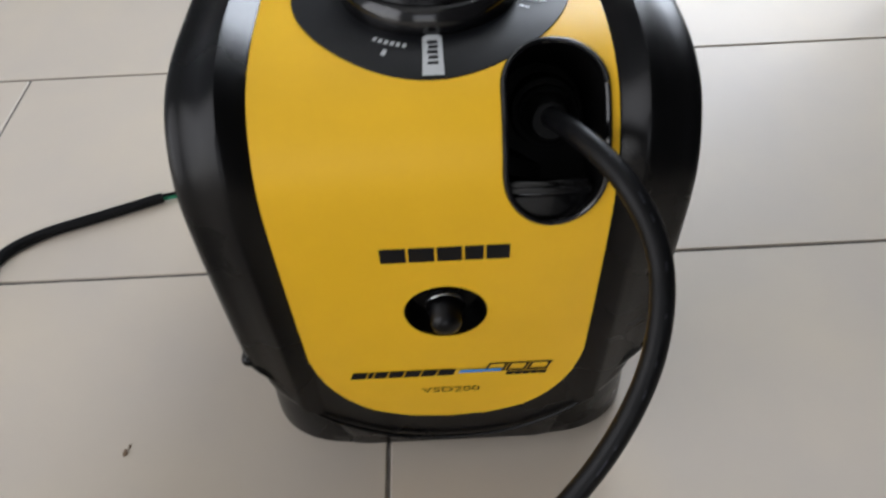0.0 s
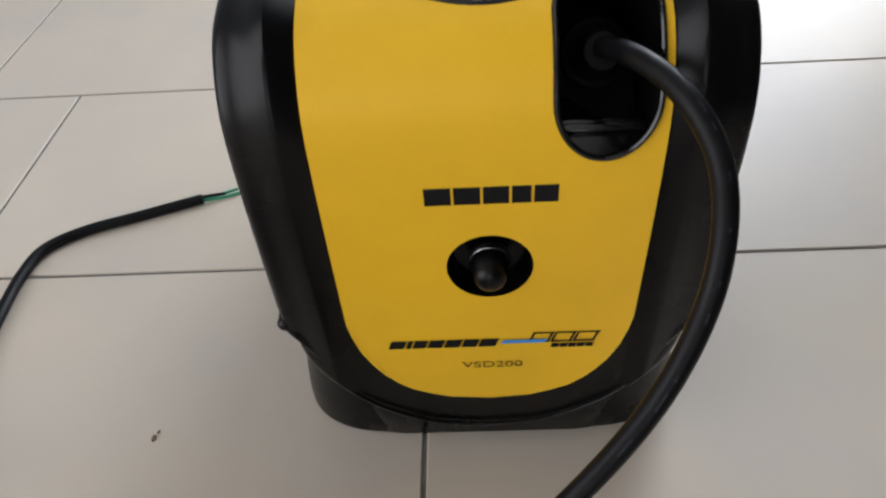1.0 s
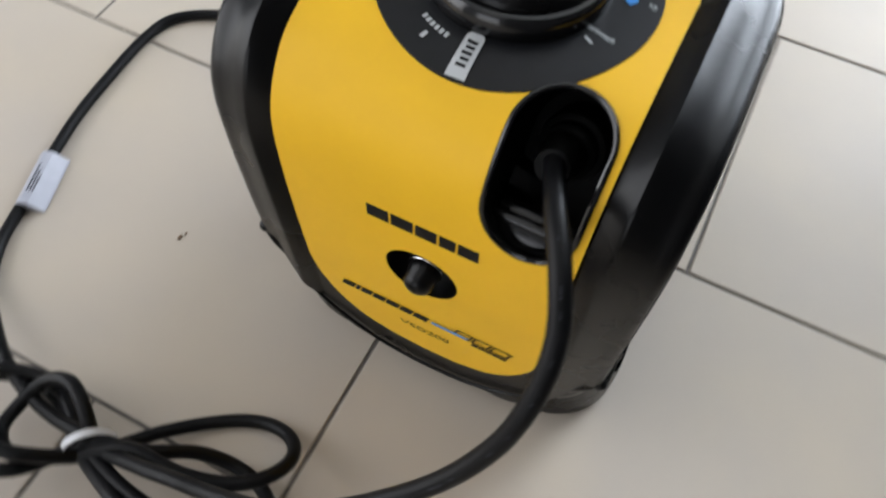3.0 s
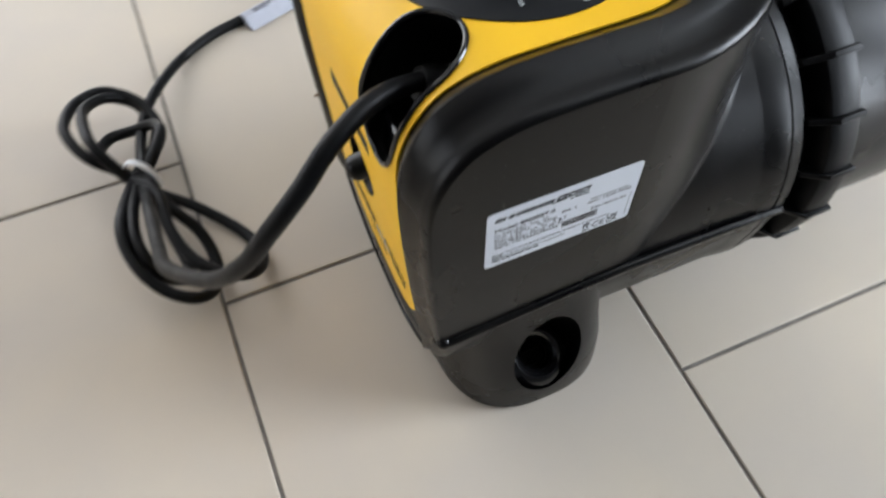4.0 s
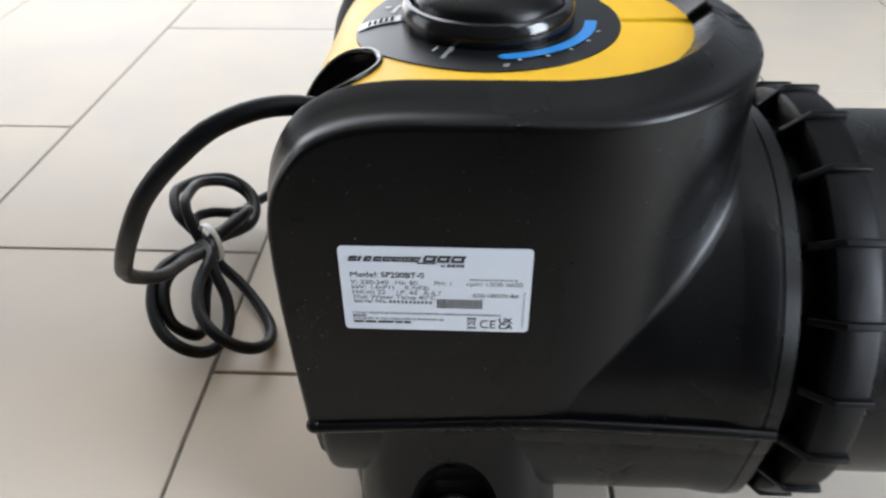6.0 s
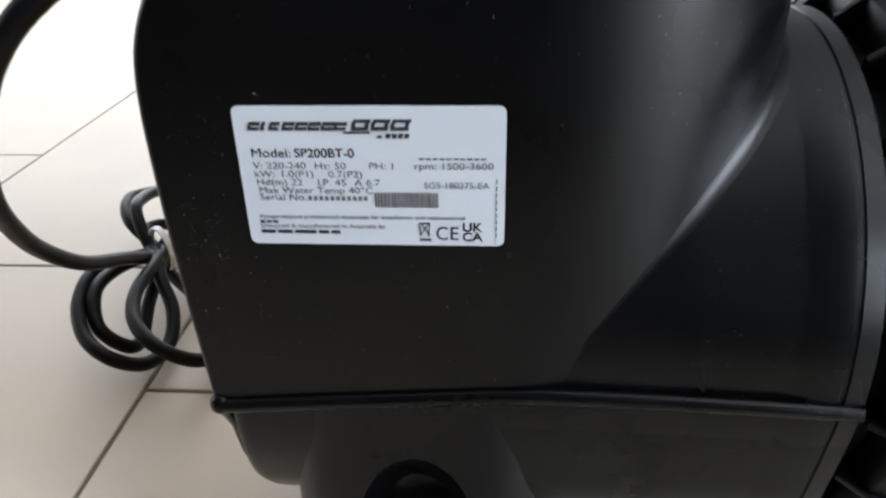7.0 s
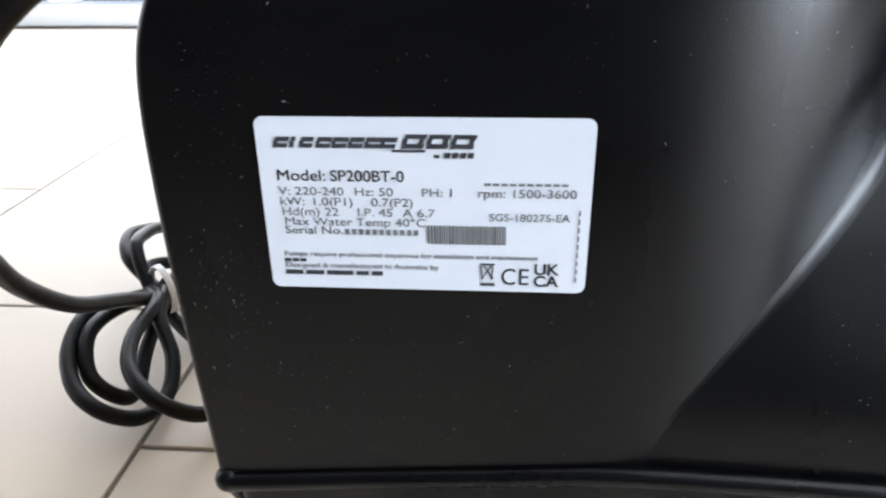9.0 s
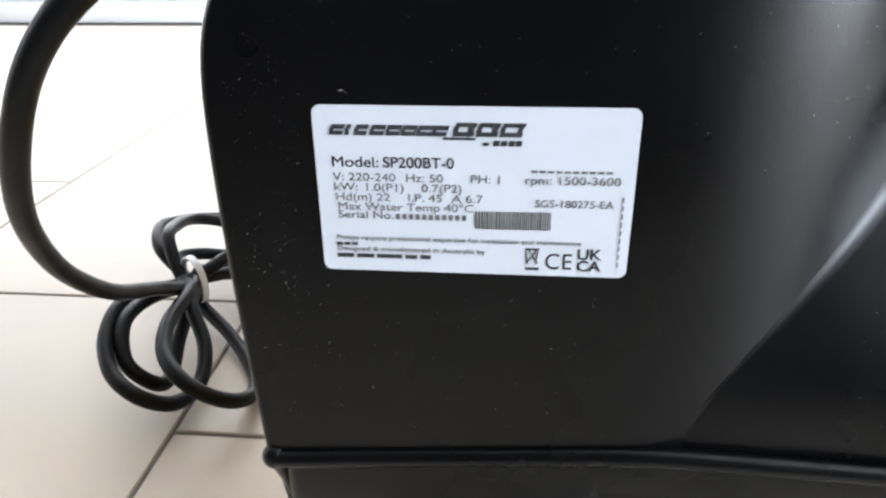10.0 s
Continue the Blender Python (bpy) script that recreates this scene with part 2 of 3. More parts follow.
def surface(r, i, off, low, rear=1.0):
    """A point of the housing: r across, row i along the front, top and rounded rear; low: the lower edge's height at this r."""
    if i < len(PROFILE):
        p, n = PROFILE[i], NORMALS[i]
        if low > p.z or (i == 0 and low > 0):
            # the rows below the edge close up on it
            z = low + 0.0004 * i
            y = float(np.interp(z, [q.z for q in PROFILE[:30]], [q.y for q in PROFILE[:30]]))
            p = Vector((0, y, z))
        return Vector((XC + r, p.y, p.z)) + n * (off * (1 + 0.9 * min(1, max(0, (p.z - 0.26) / 0.035))) if off > 0 else off)
    a = math.pi / 2 * (i - len(PROFILE) + 1) / REAR
    return Vector((XC + r * math.cos(a), YC + abs(r) * math.sin(a) * rear * DEPTH, PROFILE[-1].z + (1.9 * off if off > 0 else off)))


def u_edge(r, pairs):
    return float(np.interp(abs(r), [p[0] for p in pairs], [p[1] for p in pairs]))


SHELL_U = [(0, 0.0275), (0.027, 0.030), (0.042, 0.035), (0.057, 0.043), (0.072, 0.054), (0.084, 0.068), (0.092, 0.086), (0.098, 0.105), (0.1045, 0.119), (0.112, 0.128)]
APRON_U = [(0, 0.0170), (0.039, 0.0240), (0.060, 0.0340), (0.076, 0.0465), (0.091, 0.0640), (0.1000, 0.0780), (0.1055, 0.0920), (0.1085, 0.1080), (0.1092, 0.1260)]
YELLOW_U = [(0, 0.0535), (0.025, 0.056), (0.044, 0.063), (0.058, 0.075), (0.068, 0.092), (0.0742, 0.108), (0.0770, 0.128)]


def slab(columns, u, thick, rear=1.0):
    """A closed sheet over the housing. columns: (r, offset) pairs."""
    bm = bmesh.new()
    rows = len(PROFILE) + REAR
    def grid(extra):
        return [[bm.verts.new(surface(r, i, off + extra, u_edge(r, u), rear)) for r, off in columns] for i in range(rows)]
    top, under = grid(0), grid(-thick)
    for i in range(rows - 1):
        for k in range(len(columns) - 1):
            bm.faces.new((top[i][k], top[i][k + 1], top[i + 1][k + 1], top[i + 1][k]))
            bm.faces.new((under[i][k], under[i + 1][k], under[i + 1][k + 1], under[i][k + 1]))
    for i in range(rows - 1):
        for k, s in ((0, 1), (-1, -1)):
            f = (top[i][k], top[i + 1][k], under[i + 1][k], under[i][k])
            bm.faces.new(f[::s])
    for i in (0, rows - 1):
        for k in range(len(columns) - 1):
            f = (top[i][k], top[i][k + 1], under[i][k + 1], under[i][k])
            bm.faces.new(f[::-1] if i == 0 else f)
    bmesh.ops.remove_doubles(bm, verts=bm.verts[:], dist=1e-6)
    return bm


def slot_cutter(depth, grow=0.0):
    """The long rounded opening for the plug, from the front over the edge."""
    d, e = Vector((0, -0.7071, 0.7071)), Vector((0, 0.7071, 0.7071))
    o = rounded(0.0424 + 2 * grow, 0.0770 + 2 * grow, 0.0208 + grow, 10)
    c = Vector((0.0945, 0, 0)) + e * 0.2870
    return cutter(prism(bmesh.new(), o, lambda p: c + Vector((p[0], 0, 0)) + e * p[1] + d * (0.07 - depth), lambda p: c + Vector((p[0], 0, 0)) + e * p[1] + d * 0.16))


KNOB = (XC + 0.001, 0.118, 0.170)


def knob_cutter(depth):
    bm = bmesh.new()
    lathe(bm, [(0.0215, -0.05), (0.0215, depth)], KNOB, (0, 1, 0), 40)
    return cutter(bm)


def pump():
    p = thing("pool_pump", "black and yellow plastic pool pump standing on the tiles", "pump", at=(0, 0, 0))
    # upper shell: raised border strips either side of the sunk yellow panel
    right = [(0.0, -0.0016), (0.02, -0.0016), (0.04, -0.0016), (0.06, -0.0016), (0.0766, -0.0016), (0.0778, -0.0012), (0.0790, -0.0003), (0.0830, 0.0016), (0.0868, 0.0032), (0.0882, 0.0036), (0.0896, 0.0034), (0.0960, 0.0017), (0.1010, 0.0001), (0.1050, -0.0004), (0.1080, -0.0006), (0.1100, -0.0014), (0.1112, -0.0024), (RO - 0.0004, -0.0038)]
    cols = [(-r, o) for r, o in right[:0:-1]] + right
    bm = slab(cols, SHELL_U, 0.003)
    shell = part("shell", bm, M_BLACK, p, "satin black moulded housing", angle=50)
    cut(shell, [slot_cutter(0.05, 0.0), knob_cutter(0.03)])
    # flat side walls and the rounded rear wall
    for s in (1, -1):
        bm = bmesh.new()
        edge = [surface(s * RO, i, -0.0036, u_edge(RO, SHELL_U)) for i in range(len(PROFILE))]
        edge = [q for q in edge if q.z > 0.1275]
        ring = [bm.verts.new(q) for q in edge]
        low = [bm.verts.new(Vector((XC + s * RO, YC, 0.126))), bm.verts.new(Vector((XC + s * RO, edge[0].y, 0.126)))]
        bm.faces.new(ring + low)
        part("side_panel", bm, M_BLACK, p, "flat black side panel with fine dust")
    bm = bmesh.new()
    n = 40
    lo = [bm.verts.new((XC + RO * math.cos(math.pi * k / n), YC + DEPTH * RO * math.sin(math.pi * k / n), 0.126)) for k in range(n + 1)]
    hi = [bm.verts.new((XC + RO * math.cos(math.pi * k / n), YC + DEPTH * RO * math.sin(math.pi * k / n), 0.2959)) for k in range(n + 1)]
    for k in range(n):
        bm.faces.new((lo[k], lo[k + 1], hi[k + 1], hi[k]))
    part("rear_wall", bm, M_BLACK, p)
    # yellow panel
    half = [0.0, 0.012, 0.024, 0.036, 0.046, 0.054, 0.061, 0.067, 0.0722, 0.0754, 0.0769]
    cols = [(-r, 0.0) for r in half[:0:-1]] + [(r, 0.0) for r in half]
    yellow = part("front_panel", slab(cols, YELLOW_U, 0.0012, 1.10), M_YELLOW, p, "bright yellow satin panel wrapping over the top", angle=50)
    cut(yellow, [slot_cutter(0.05, 0.0004), knob_cutter(0.03)])
    # dial on top
    ztop = lambda y: float(np.interp(y, [q.y for q in PROFILE[20:]], [q.z for q in PROFILE[20:]])) if y < YC else PROFILE[-1].z
    DC = (XC + 0.001, 0.2095)
    def disc_point(r, a, off):
        x, y = DC[0] + r * math.cos(a), DC[1] + r * math.sin(a)
        return Vector((x, y, ztop(y) + off))
    bm = bmesh.new()
    radii, sides = [0.0, 0.015, 0.03, 0.04, 0.048, 0.054, 0.059, 0.0625, 0.0642], 72
    rings = [[bm.verts.new(disc_point(r, 2 * math.pi * k / sides, 0.0007)) for k in range(sides)] for r in radii[1:]]
    mid = bm.verts.new(disc_point(0, 0, 0.0007))
    for k in range(sides):
        bm.faces.new((mid, rings[0][k], rings[0][(k + 1) % sides]))
        for a, b in zip(rings, rings[1:]):
            bm.faces.new((a[k], b[k], b[(k + 1) % sides], a[(k + 1) % sides]))
    rim = [bm.verts.new(disc_point(0.0645, 2 * math.pi * k / sides, -0.0006)) for k in range(sides)]
    for k in range(sides):
        bm.faces.new((rings[-1][k], rim[k], rim[(k + 1) % sides], rings[-1][(k + 1) % sides]))
    dial = part("dial", bm, M_DIAL, p, "black round dial face printed on the top")
    bm = bmesh.new()
    lathe(bm, [(0.037, 0.0), (0.0418, 0.0), (0.0422, 0.002), (0.0418, 0.0090), (0.0400, 0.0110), (0.0380, 0.0112), (0.0368, 0.0095), (0.0355, 0.0070)], (DC[0], DC[1], 0.2998), (0, 0, 1), 72, cap=False)
    part("bezel", bm, M_GLOSS, dial, "glossy black ring")
    bm = bmesh.new()
    lathe(bm, [(0.0365, 0.003), (0.0350, 0.012), (0.0315, 0.0155), (0.026, 0.0180), (0.015, 0.0195), (0.002, 0.0200)], (DC[0], DC[1], 0.2998), (0, 0, 1), 64)
    part("knob", bm, M_BLACK, dial, "dark round control knob")
    def arc(name, r0, r1, a0, a1, mat, off=0.0012, tip=False):
        bm = bmesh.new()
        n = max(2, int(abs(a1 - a0) / 3))
        rows = []
        for k in range(n + 1):
            a = radians(a0 + (a1 - a0) * k / n)
            rows.append([bm.verts.new(disc_point(r, a, off)) for r in (r0, r1)])
        for a, b in zip(rows, rows[1:]):
            bm.faces.new((a[0], a[1], b[1], b[0]))
        if tip:
            a = radians(a0 - 3)
            t = bm.verts.new(disc_point((r0 + r1) / 2, a, off))
            bm.faces.new((rows[0][0], rows[0][1], t))
        part(name, bm, mat, dial)
    arc("blue_scale", 0.0470, 0.0528, 8, 86, M_BLUE, tip=True)
    for a in (-30, 14, 28, 42, 56, 70):
        arc("tick", 0.0452 if a < 0 else 0.0538, 0.0500 if a < 0 else 0.0558, a, a + 1.4, M_SILVER, 0.0013)
    lettering("print", "Backwash", 0.0040, Matrix.Translation((XC + 0.0375, 0.1935, 0.3006)) @ Matrix.Rotation(radians(-18), 4, "Z"), M_SILVER, dial)
    lettering("print", "10", 0.0040, Matrix.Translation((XC + 0.0575, 0.2165, 0.3008)) @ Matrix.Rotation(radians(-10), 4, "Z"), M_SILVER, dial)
    for k in range(6):
        arc("text_bar", 0.0475, 0.0500, 239 + 3.2 * k, 241 + 3.2 * k, M_SILVER, 0.0012)
    arc("text_bar", 0.0530, 0.0565, 247, 249, M_SILVER, 0.0012)
    # pointer label at the front of the dial
    bm = bmesh.new()
    pts = [(-0.0046, 0.1460), (0.0046, 0.1460), (0.0044, 0.1525), (0.0043, 0.1600), (0.0041, 0.1660), (0.0, 0.1705), (-0.0041, 0.1660), (-0.0043, 0.1600), (-0.0044, 0.1525)]
    vs = [bm.verts.new((XC + 0.001 + x, y, ztop(y) + 0.0016)) for x, y in pts]
    bm.faces.new(vs)
    part("pointer_label", bm, M_SILVER, dial, "pale grey pointer strip", smooth=False)
    for k in range(5):
        y = 0.1510 + 0.0028 * k
        bm = bmesh.new()
        box(bm, (XC - 0.0012 + 0.0006 * (k % 2), y, ztop(y) + 0.0016), (XC + 0.0032, y + 0.0013, ztop(y) + 0.0022))
        part("text_bar", bm, M_INK, dial, smooth=False)
    # plug in the opening
    plug = part("plug", lathe(bmesh.new(), [(0.0, -0.03), (0.0165, -0.03), (0.0165, -0.004), (0.0155, 0.0), (0.0130, 0.001), (0.0128, 0.008), (0.0105, 0.010), (0.0098, 0.020), (0.0078, 0.027), (0.0, 0.027)], (0.0955, 0.164, 0.2590), (-0.05, -0.80, 0.45), 40, cap=False), M_DARK, p, "black round plug in the opening")
    # raised rim of the opening
    es = [0.7071 * (q.y + q.z) for q in PROFILE]
    rim = []
    outline = rounded(0.0430, 0.0776, 0.0211, 10)
    outline = [(a[0] + (b[0] - a[0]) * k / 6, a[1] + (b[1] - a[1]) * k / 6) for a, b in zip(outline, outline[1:] + outline[:1]) for k in range(6 if math.dist(a, b) > 0.006 else 1)]
    for x, e in outline:
        y, z = (float(np.interp(0.2870 + e, es, [q.y for q in PROFILE])), float(np.interp(0.2870 + e, es, [q.z for q in PROFILE])))
        rim.append(Vector((0.0945 + x, y - 0.0004, z + 0.0004)))
    part("opening_rim", tube(bmesh.new(), rim + rim[:1], 0.0014, 8, closed_ends=False), M_GLOSS, p, "black rounded rim of the plug opening")
    # cup behind the opening, with a ledge low down
    dv, ev = Vector((0, -0.7071, 0.7071)), Vector((0, 0.7071, 0.7071))
    bm = bmesh.new()
    top = [bm.verts.new(q - dv * 0.0006) for q in rim]
    low = [bm.verts.new(Vector((0.0945, 0, 0)) + Vector((x * 0.96, 0, 0)) + ev * (0.2870 + e * 0.96) + dv * 0.052) for x, e in outline]
    for k in range(len(rim)):
        m = (k + 1) % len(rim)
        bm.faces.new((top[k], top[m], low[m], low[k]))
    bm.faces.new(low)
    cup = part("plug_cup", bm, M_DARK, p, "dark recess behind the opening")
    bm = bmesh.new()
    box(bm, (-0.0195, -0.0200, 0.0), (0.0195, 0.0, 0.020), 0.002)
    bm.transform(Matrix.Translation(Vector((0.0945, 0, 0)) + ev * 0.2680 + dv * 0.056) @ Matrix(((1, 0, 0, 0), (0, ev.y, dv.y, 0), (0, ev.z, dv.z, 0), (0, 0, 0, 1))))
    part("ledge", bm, M_GLOSS, cup)
    bm = bmesh.new()
    box(bm, (-0.0195, 0.0, 0.0), (0.0195, 0.0045, 0.026), 0.0015)
    bm.transform(Matrix.Translation(Vector((0.0945, 0, 0)) + ev * 0.2600 + dv * 0.056) @ Matrix(((1, 0, 0, 0), (0, ev.y, dv.y, 0), (0, ev.z, dv.z, 0), (0, 0, 0, 1))))
    part("ledge", bm, M_GLOSS, cup)
    # drain plug in the round recess
    kx, ky, kz = KNOB
    part("recess_dish", lathe(bmesh.new(), [(0.0214, 0.0005), (0.0206, 0.010), (0.0180, 0.014), (0.0100, 0.0155), (0.0004, 0.0158)], KNOB, (0, 1, 0), 40, cap=False), M_BLACK, p, "black dished recess")
    stub = part("drain_plug", lathe(bmesh.new(), [(0.0004, -0.0130), (0.0040, -0.0124), (0.0068, -0.0108), (0.0083, -0.0080), (0.0086, -0.0020), (0.0092, -0.0010), (0.0092, 0.0030), (0.0078, 0.0036), (0.0078, 0.0120), (0.0004, 0.0120)], (kx, ky + 0.004, kz - 0.003), (0, 1, 0.10), 28, cap=False), M_BLACK, p, "domed black screw plug")
    part("collar", lathe(bmesh.new(), [(0.0098, 0.0), (0.0103, -0.0006), (0.0108, 0.0), (0.0108, 0.0030), (0.0098, 0.0030)], (kx, ky + 0.0060, kz - 0.002), (0, 1, 0.05), 28, cap=False), M_STEEL, stub, "thin steel collar")
    # motor barrel behind, with its flange
    bm = bmesh.new()
    lathe(bm, [(0.085, 0.150), (0.1035, 0.152), (0.1090, 0.158), (0.1098, 0.180), (0.1100, 0.300), (0.1102, 0.3310), (0.1105, 0.3330), (0.1116, 0.3400), (0.1122, 0.3460), (0.1122, 0.3480), (0.1114, 0.3485), (0.1114, 0.3500), (0.1122, 0.3505), (0.1118, 0.3575), (0.1096, 0.3590), (0.100, 0.3595), (0.098, 0.372)], (XC, 0, ZA), (0, 1, 0), 96)
    part("motor_barrel", bm, M_BLACK, p, "satin black round motor barrel")
    # hollow fillet between the rounded rear wall and the barrel
    for s in (1, -1):
        bm = bmesh.new()
        rows = []
        for k in range(34):
            a = radians(9 + 2.3 * k)
            x, z = 0.1103 * math.cos(a), ZA + 0.1103 * math.sin(a)
            y = YC + DEPTH * math.sqrt(max(0, RO * RO - x * x))
            f = 0.0005 + 0.0055 * min(1, k / 16)
            g = math.atan2(y - YC, x)
            a0, c0, b0 = Vector((XC + s * x, y, z + f)), Vector((XC + s * x, y, z)), Vector((XC + s * x, y + f, z))
            o = Vector((s * math.cos(g), math.sin(g), 0))
            rows.append([bm.verts.new((1 - u) ** 2 * a0 + 2 * u * (1 - u) * c0 + u * u * b0 + o * w) for u, w in ((0, -0.0002), (0.2, 0), (0.4, 0), (0.6, 0), (0.8, 0), (1, 0))])
        for a, b in zip(rows, rows[1:]):
            for k in range(5):
                bm.faces.new((a[k], a[k + 1], b[k + 1], b[k]))
        part("fillet", bm, M_BLACK, p)
    # clamp ring: toothed front flange, groove, main band, thin grip ribs
    bm = bmesh.new()
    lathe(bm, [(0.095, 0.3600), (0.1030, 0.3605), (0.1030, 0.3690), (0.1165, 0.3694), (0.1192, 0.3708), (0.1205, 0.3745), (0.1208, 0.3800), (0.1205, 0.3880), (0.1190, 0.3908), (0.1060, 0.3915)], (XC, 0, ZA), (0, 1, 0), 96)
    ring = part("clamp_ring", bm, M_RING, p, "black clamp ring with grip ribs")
    n = 20
    for k in range(n):
        a = 2 * math.pi * (k + 0.3) / n
        bm = bmesh.new()
        box(bm, (-0.0019, 0.3606, 0.1035), (0.0019, 0.3735, 0.1232), 0.0008)
        for v in bm.verts:
            if v.co.z > 0.115:
                v.co.z -= 0.0105 * min(1, max(0, (0.3735 - v.co.y) / 0.012))
        box(bm, (-0.0019, 0.3730, 0.1180), (0.0019, 0.3918, 0.1232), 0.0008)
        bm.transform(Matrix.Translation((XC, 0, ZA)) @ Matrix.Rotation(a, 4, "Y"))
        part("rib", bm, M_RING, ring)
    # pump chamber behind the ring
    bm = bmesh.new()
    lathe(bm, [(0.1050, 0.3900), (0.1074, 0.3920), (0.1078, 0.3960), (0.1078, 0.4650), (0.1065, 0.4850), (0.1010, 0.5080), (0.0900, 0.5280), (0.0700, 0.5400)], (XC, 0, ZA), (0, 1, 0), 96)
    part("pump_chamber", bm, M_BLACK, p, "black round pump chamber")
    # seam lip
    front = [Vector((XC + r, 0.1250 if z < 0.1 else 0.1240, z)) for r, z in [(s * a, b) for s in (1,) for a, b in SHELL_U[::-1]]]
    right = [Vector((XC + RO, y, z)) for y, z in ((0.3570, 0.1305), (0.31, 0.1325), (0.26, 0.1342), (0.235, 0.1342), (0.20, 0.1318), (0.16, 0.1288), (0.128, 0.1262))]
    half = right + [Vector((XC + RO - 0.0012, 0.1262, 0.1258))] + [v + Vector((0, -0.0008, -0.001)) for v in front[1:]]
    full = half + [Vector((2 * XC - v.x, v.y, v.z)) for v in half[-2::-1]]
    part("seam_lip", tube(bmesh.new(), spline(full, 5), lambda u: 0.0033 - 0.0021 * min(1, max(0, (0.26 - abs(u - 0.5)) / 0.06)), 12), M_BLACK, p, "rounded black lip along the joint")
    for s in (1, -1):
        bm = bmesh.new()
        bmesh.ops.create_uvsphere(bm, u_segments=16, v_segments=10, radius=0.0044, matrix=Matrix.Translation((XC + s * (RO - 0.0010), 0.1252, 0.1262)))
        part("lip_corner", bm, M_BLACK, p)
    # apron below the joint: a broad rounded U in front, turning back along the sides
    bm = bmesh.new()
    half = [(q.y, q.z) for q in resample(spline([(0, a, b) for a, b in APRON_U], 6), 0.006)]
    sect = [(-a, b) for a, b in half[:0:-1]] + half
    rows = []
    for y, inset in ((0.1262, 0.0060), (0.1264, 0.0036), (0.1276, 0.0014), (0.1300, 0.0003), (0.1330, 0.0), (0.1440, 0.0), (0.1600, 0.0006), (0.1900, 0.0020)):
        rows.append([bm.verts.new((XC + x * (1 - inset / 0.11), y, z + inset * max(0, 1 - z / 0.126))) for x, z in sect])
    for a, b in zip(rows, rows[1:]):
        for k in range(len(a) - 1):
            bm.faces.new((a[k], a[k + 1], b[k + 1], b[k]))
        bm.faces.new((a[-1], a[0], b[0], b[-1]))
    bm.faces.new(rows[0][::-1])
    bm.faces.new(rows[-1])
    part("apron", bm, M_BLACK, p, "satin black rounded apron below the joint", angle=55)
    # middle of the base on the floor
    bm = bmesh.new()
    rows = []
    for z, hw, y0, y1, rc in ((0.0, 0.0900, 0.1360, 0.240, 0.034), (0.003, 0.0920, 0.1342, 0.242, 0.035), (0.030, 0.0930, 0.1325, 0.243, 0.036), (0.055, 0.0900, 0.1318, 0.243, 0.036), (0.12, 0.0860, 0.1315, 0.243, 0.034)):
        rows.append([bm.verts.new((XC + x, (y0 + y1) / 2 + y, z)) for x, y in rounded(2 * hw, y1 - y0, rc, 6)])
    for a, b in zip(rows, rows[1:]):
        for k in range(len(a)):
            bm.faces.new((a[k], a[(k + 1) % len(a)], b[(k + 1) % len(a)], b[k]))
    bm.faces.new(rows[0][::-1])
    bm.faces.new(rows[-1])
    part("base", bm, M_BLACK, p, "satin black lower base")
    # skirt under the barrel, behind the feet, with the flange carried round it
    bm = bmesh.new()
    half = [(q.y, q.z) for q in resample(spline([(0, a, b) for a, b in ((0.0, 0.0235), (0.030, 0.0260), (0.060, 0.0350), (0.080, 0.0460), (0.0920, 0.0570), (0.1000, 0.0730), (0.1045, 0.0930), (0.1078, 0.1120), (0.1086, 0.1320))], 6), 0.006)]
    sect = [(-a, b) for a, b in half[:0:-1]] + half
    rows = []
    for y, g in ((0.180, 0.0), (0.3300, 0.0), (0.3320, 0.0004), (0.3460, 0.0020), (0.3480, 0.0020), (0.3485, 0.0012), (0.3500, 0.0012), (0.3505, 0.0020), (0.3575, 0.0016), (0.3590, -0.0010)):
        rows.append([bm.verts.new((XC + x * (1 + g / 0.11), y, ZA + (z - ZA) * (1 + g / 0.11))) for x, z in sect])
    for a, b in zip(rows, rows[1:]):
        for k in range(len(a) - 1):
            bm.faces.new((a[k], a[k + 1], b[k + 1], b[k]))
        bm.faces.new((a[-1], a[0], b[0], b[-1]))
    bm.faces.new(rows[0][::-1])
    bm.faces.new(rows[-1])
    part("lower_skirt", bm, M_BLACK, p, "satin black lower skirt below the joint", angle=50)
    # feet with bolt wells
    for s in (1, -1):
        bm = bmesh.new()
        rows = []
        for z, ax, ay, cy, n in ((0.0, 0.0672, 0.0605, 0.1982, 2.6), (0.0025, 0.0690, 0.0622, 0.1982, 2.6), (0.012, 0.0688, 0.0620, 0.1981, 2.6), (0.030, 0.0670, 0.0606, 0.1978, 2.7), (0.055, 0.0625, 0.0570, 0.1966, 2.9), (0.080, 0.0570, 0.0542, 0.1952, 3.4), (0.105, 0.0536, 0.0525, 0.1944, 3.9), (0.128, 0.0530, 0.0520, 0.1940, 4.0)):
            ring = []
            for k in range(72):
                a = 2 * math.pi * k / 72
                c, d = math.cos(a), math.sin(a)
                ring.append(bm.verts.new((XC + s * (0.058 + ax * math.copysign(abs(c) ** (2 / n), c)), cy + ay * math.copysign(abs(d) ** (2 / n), d), z)))
            rows.append(ring)
        for a, b in zip(rows, rows[1:]):
            for k in range(72):
                bm.faces.new((a[k], a[(k + 1) % 72], b[(k + 1) % 72], b[k]))
        bm.faces.new(rows[0][::-1])
        bm.faces.new(rows[-1])
        foot = part("foot", bm, M_BLACK, p, "rounded black foot with a bolt well")
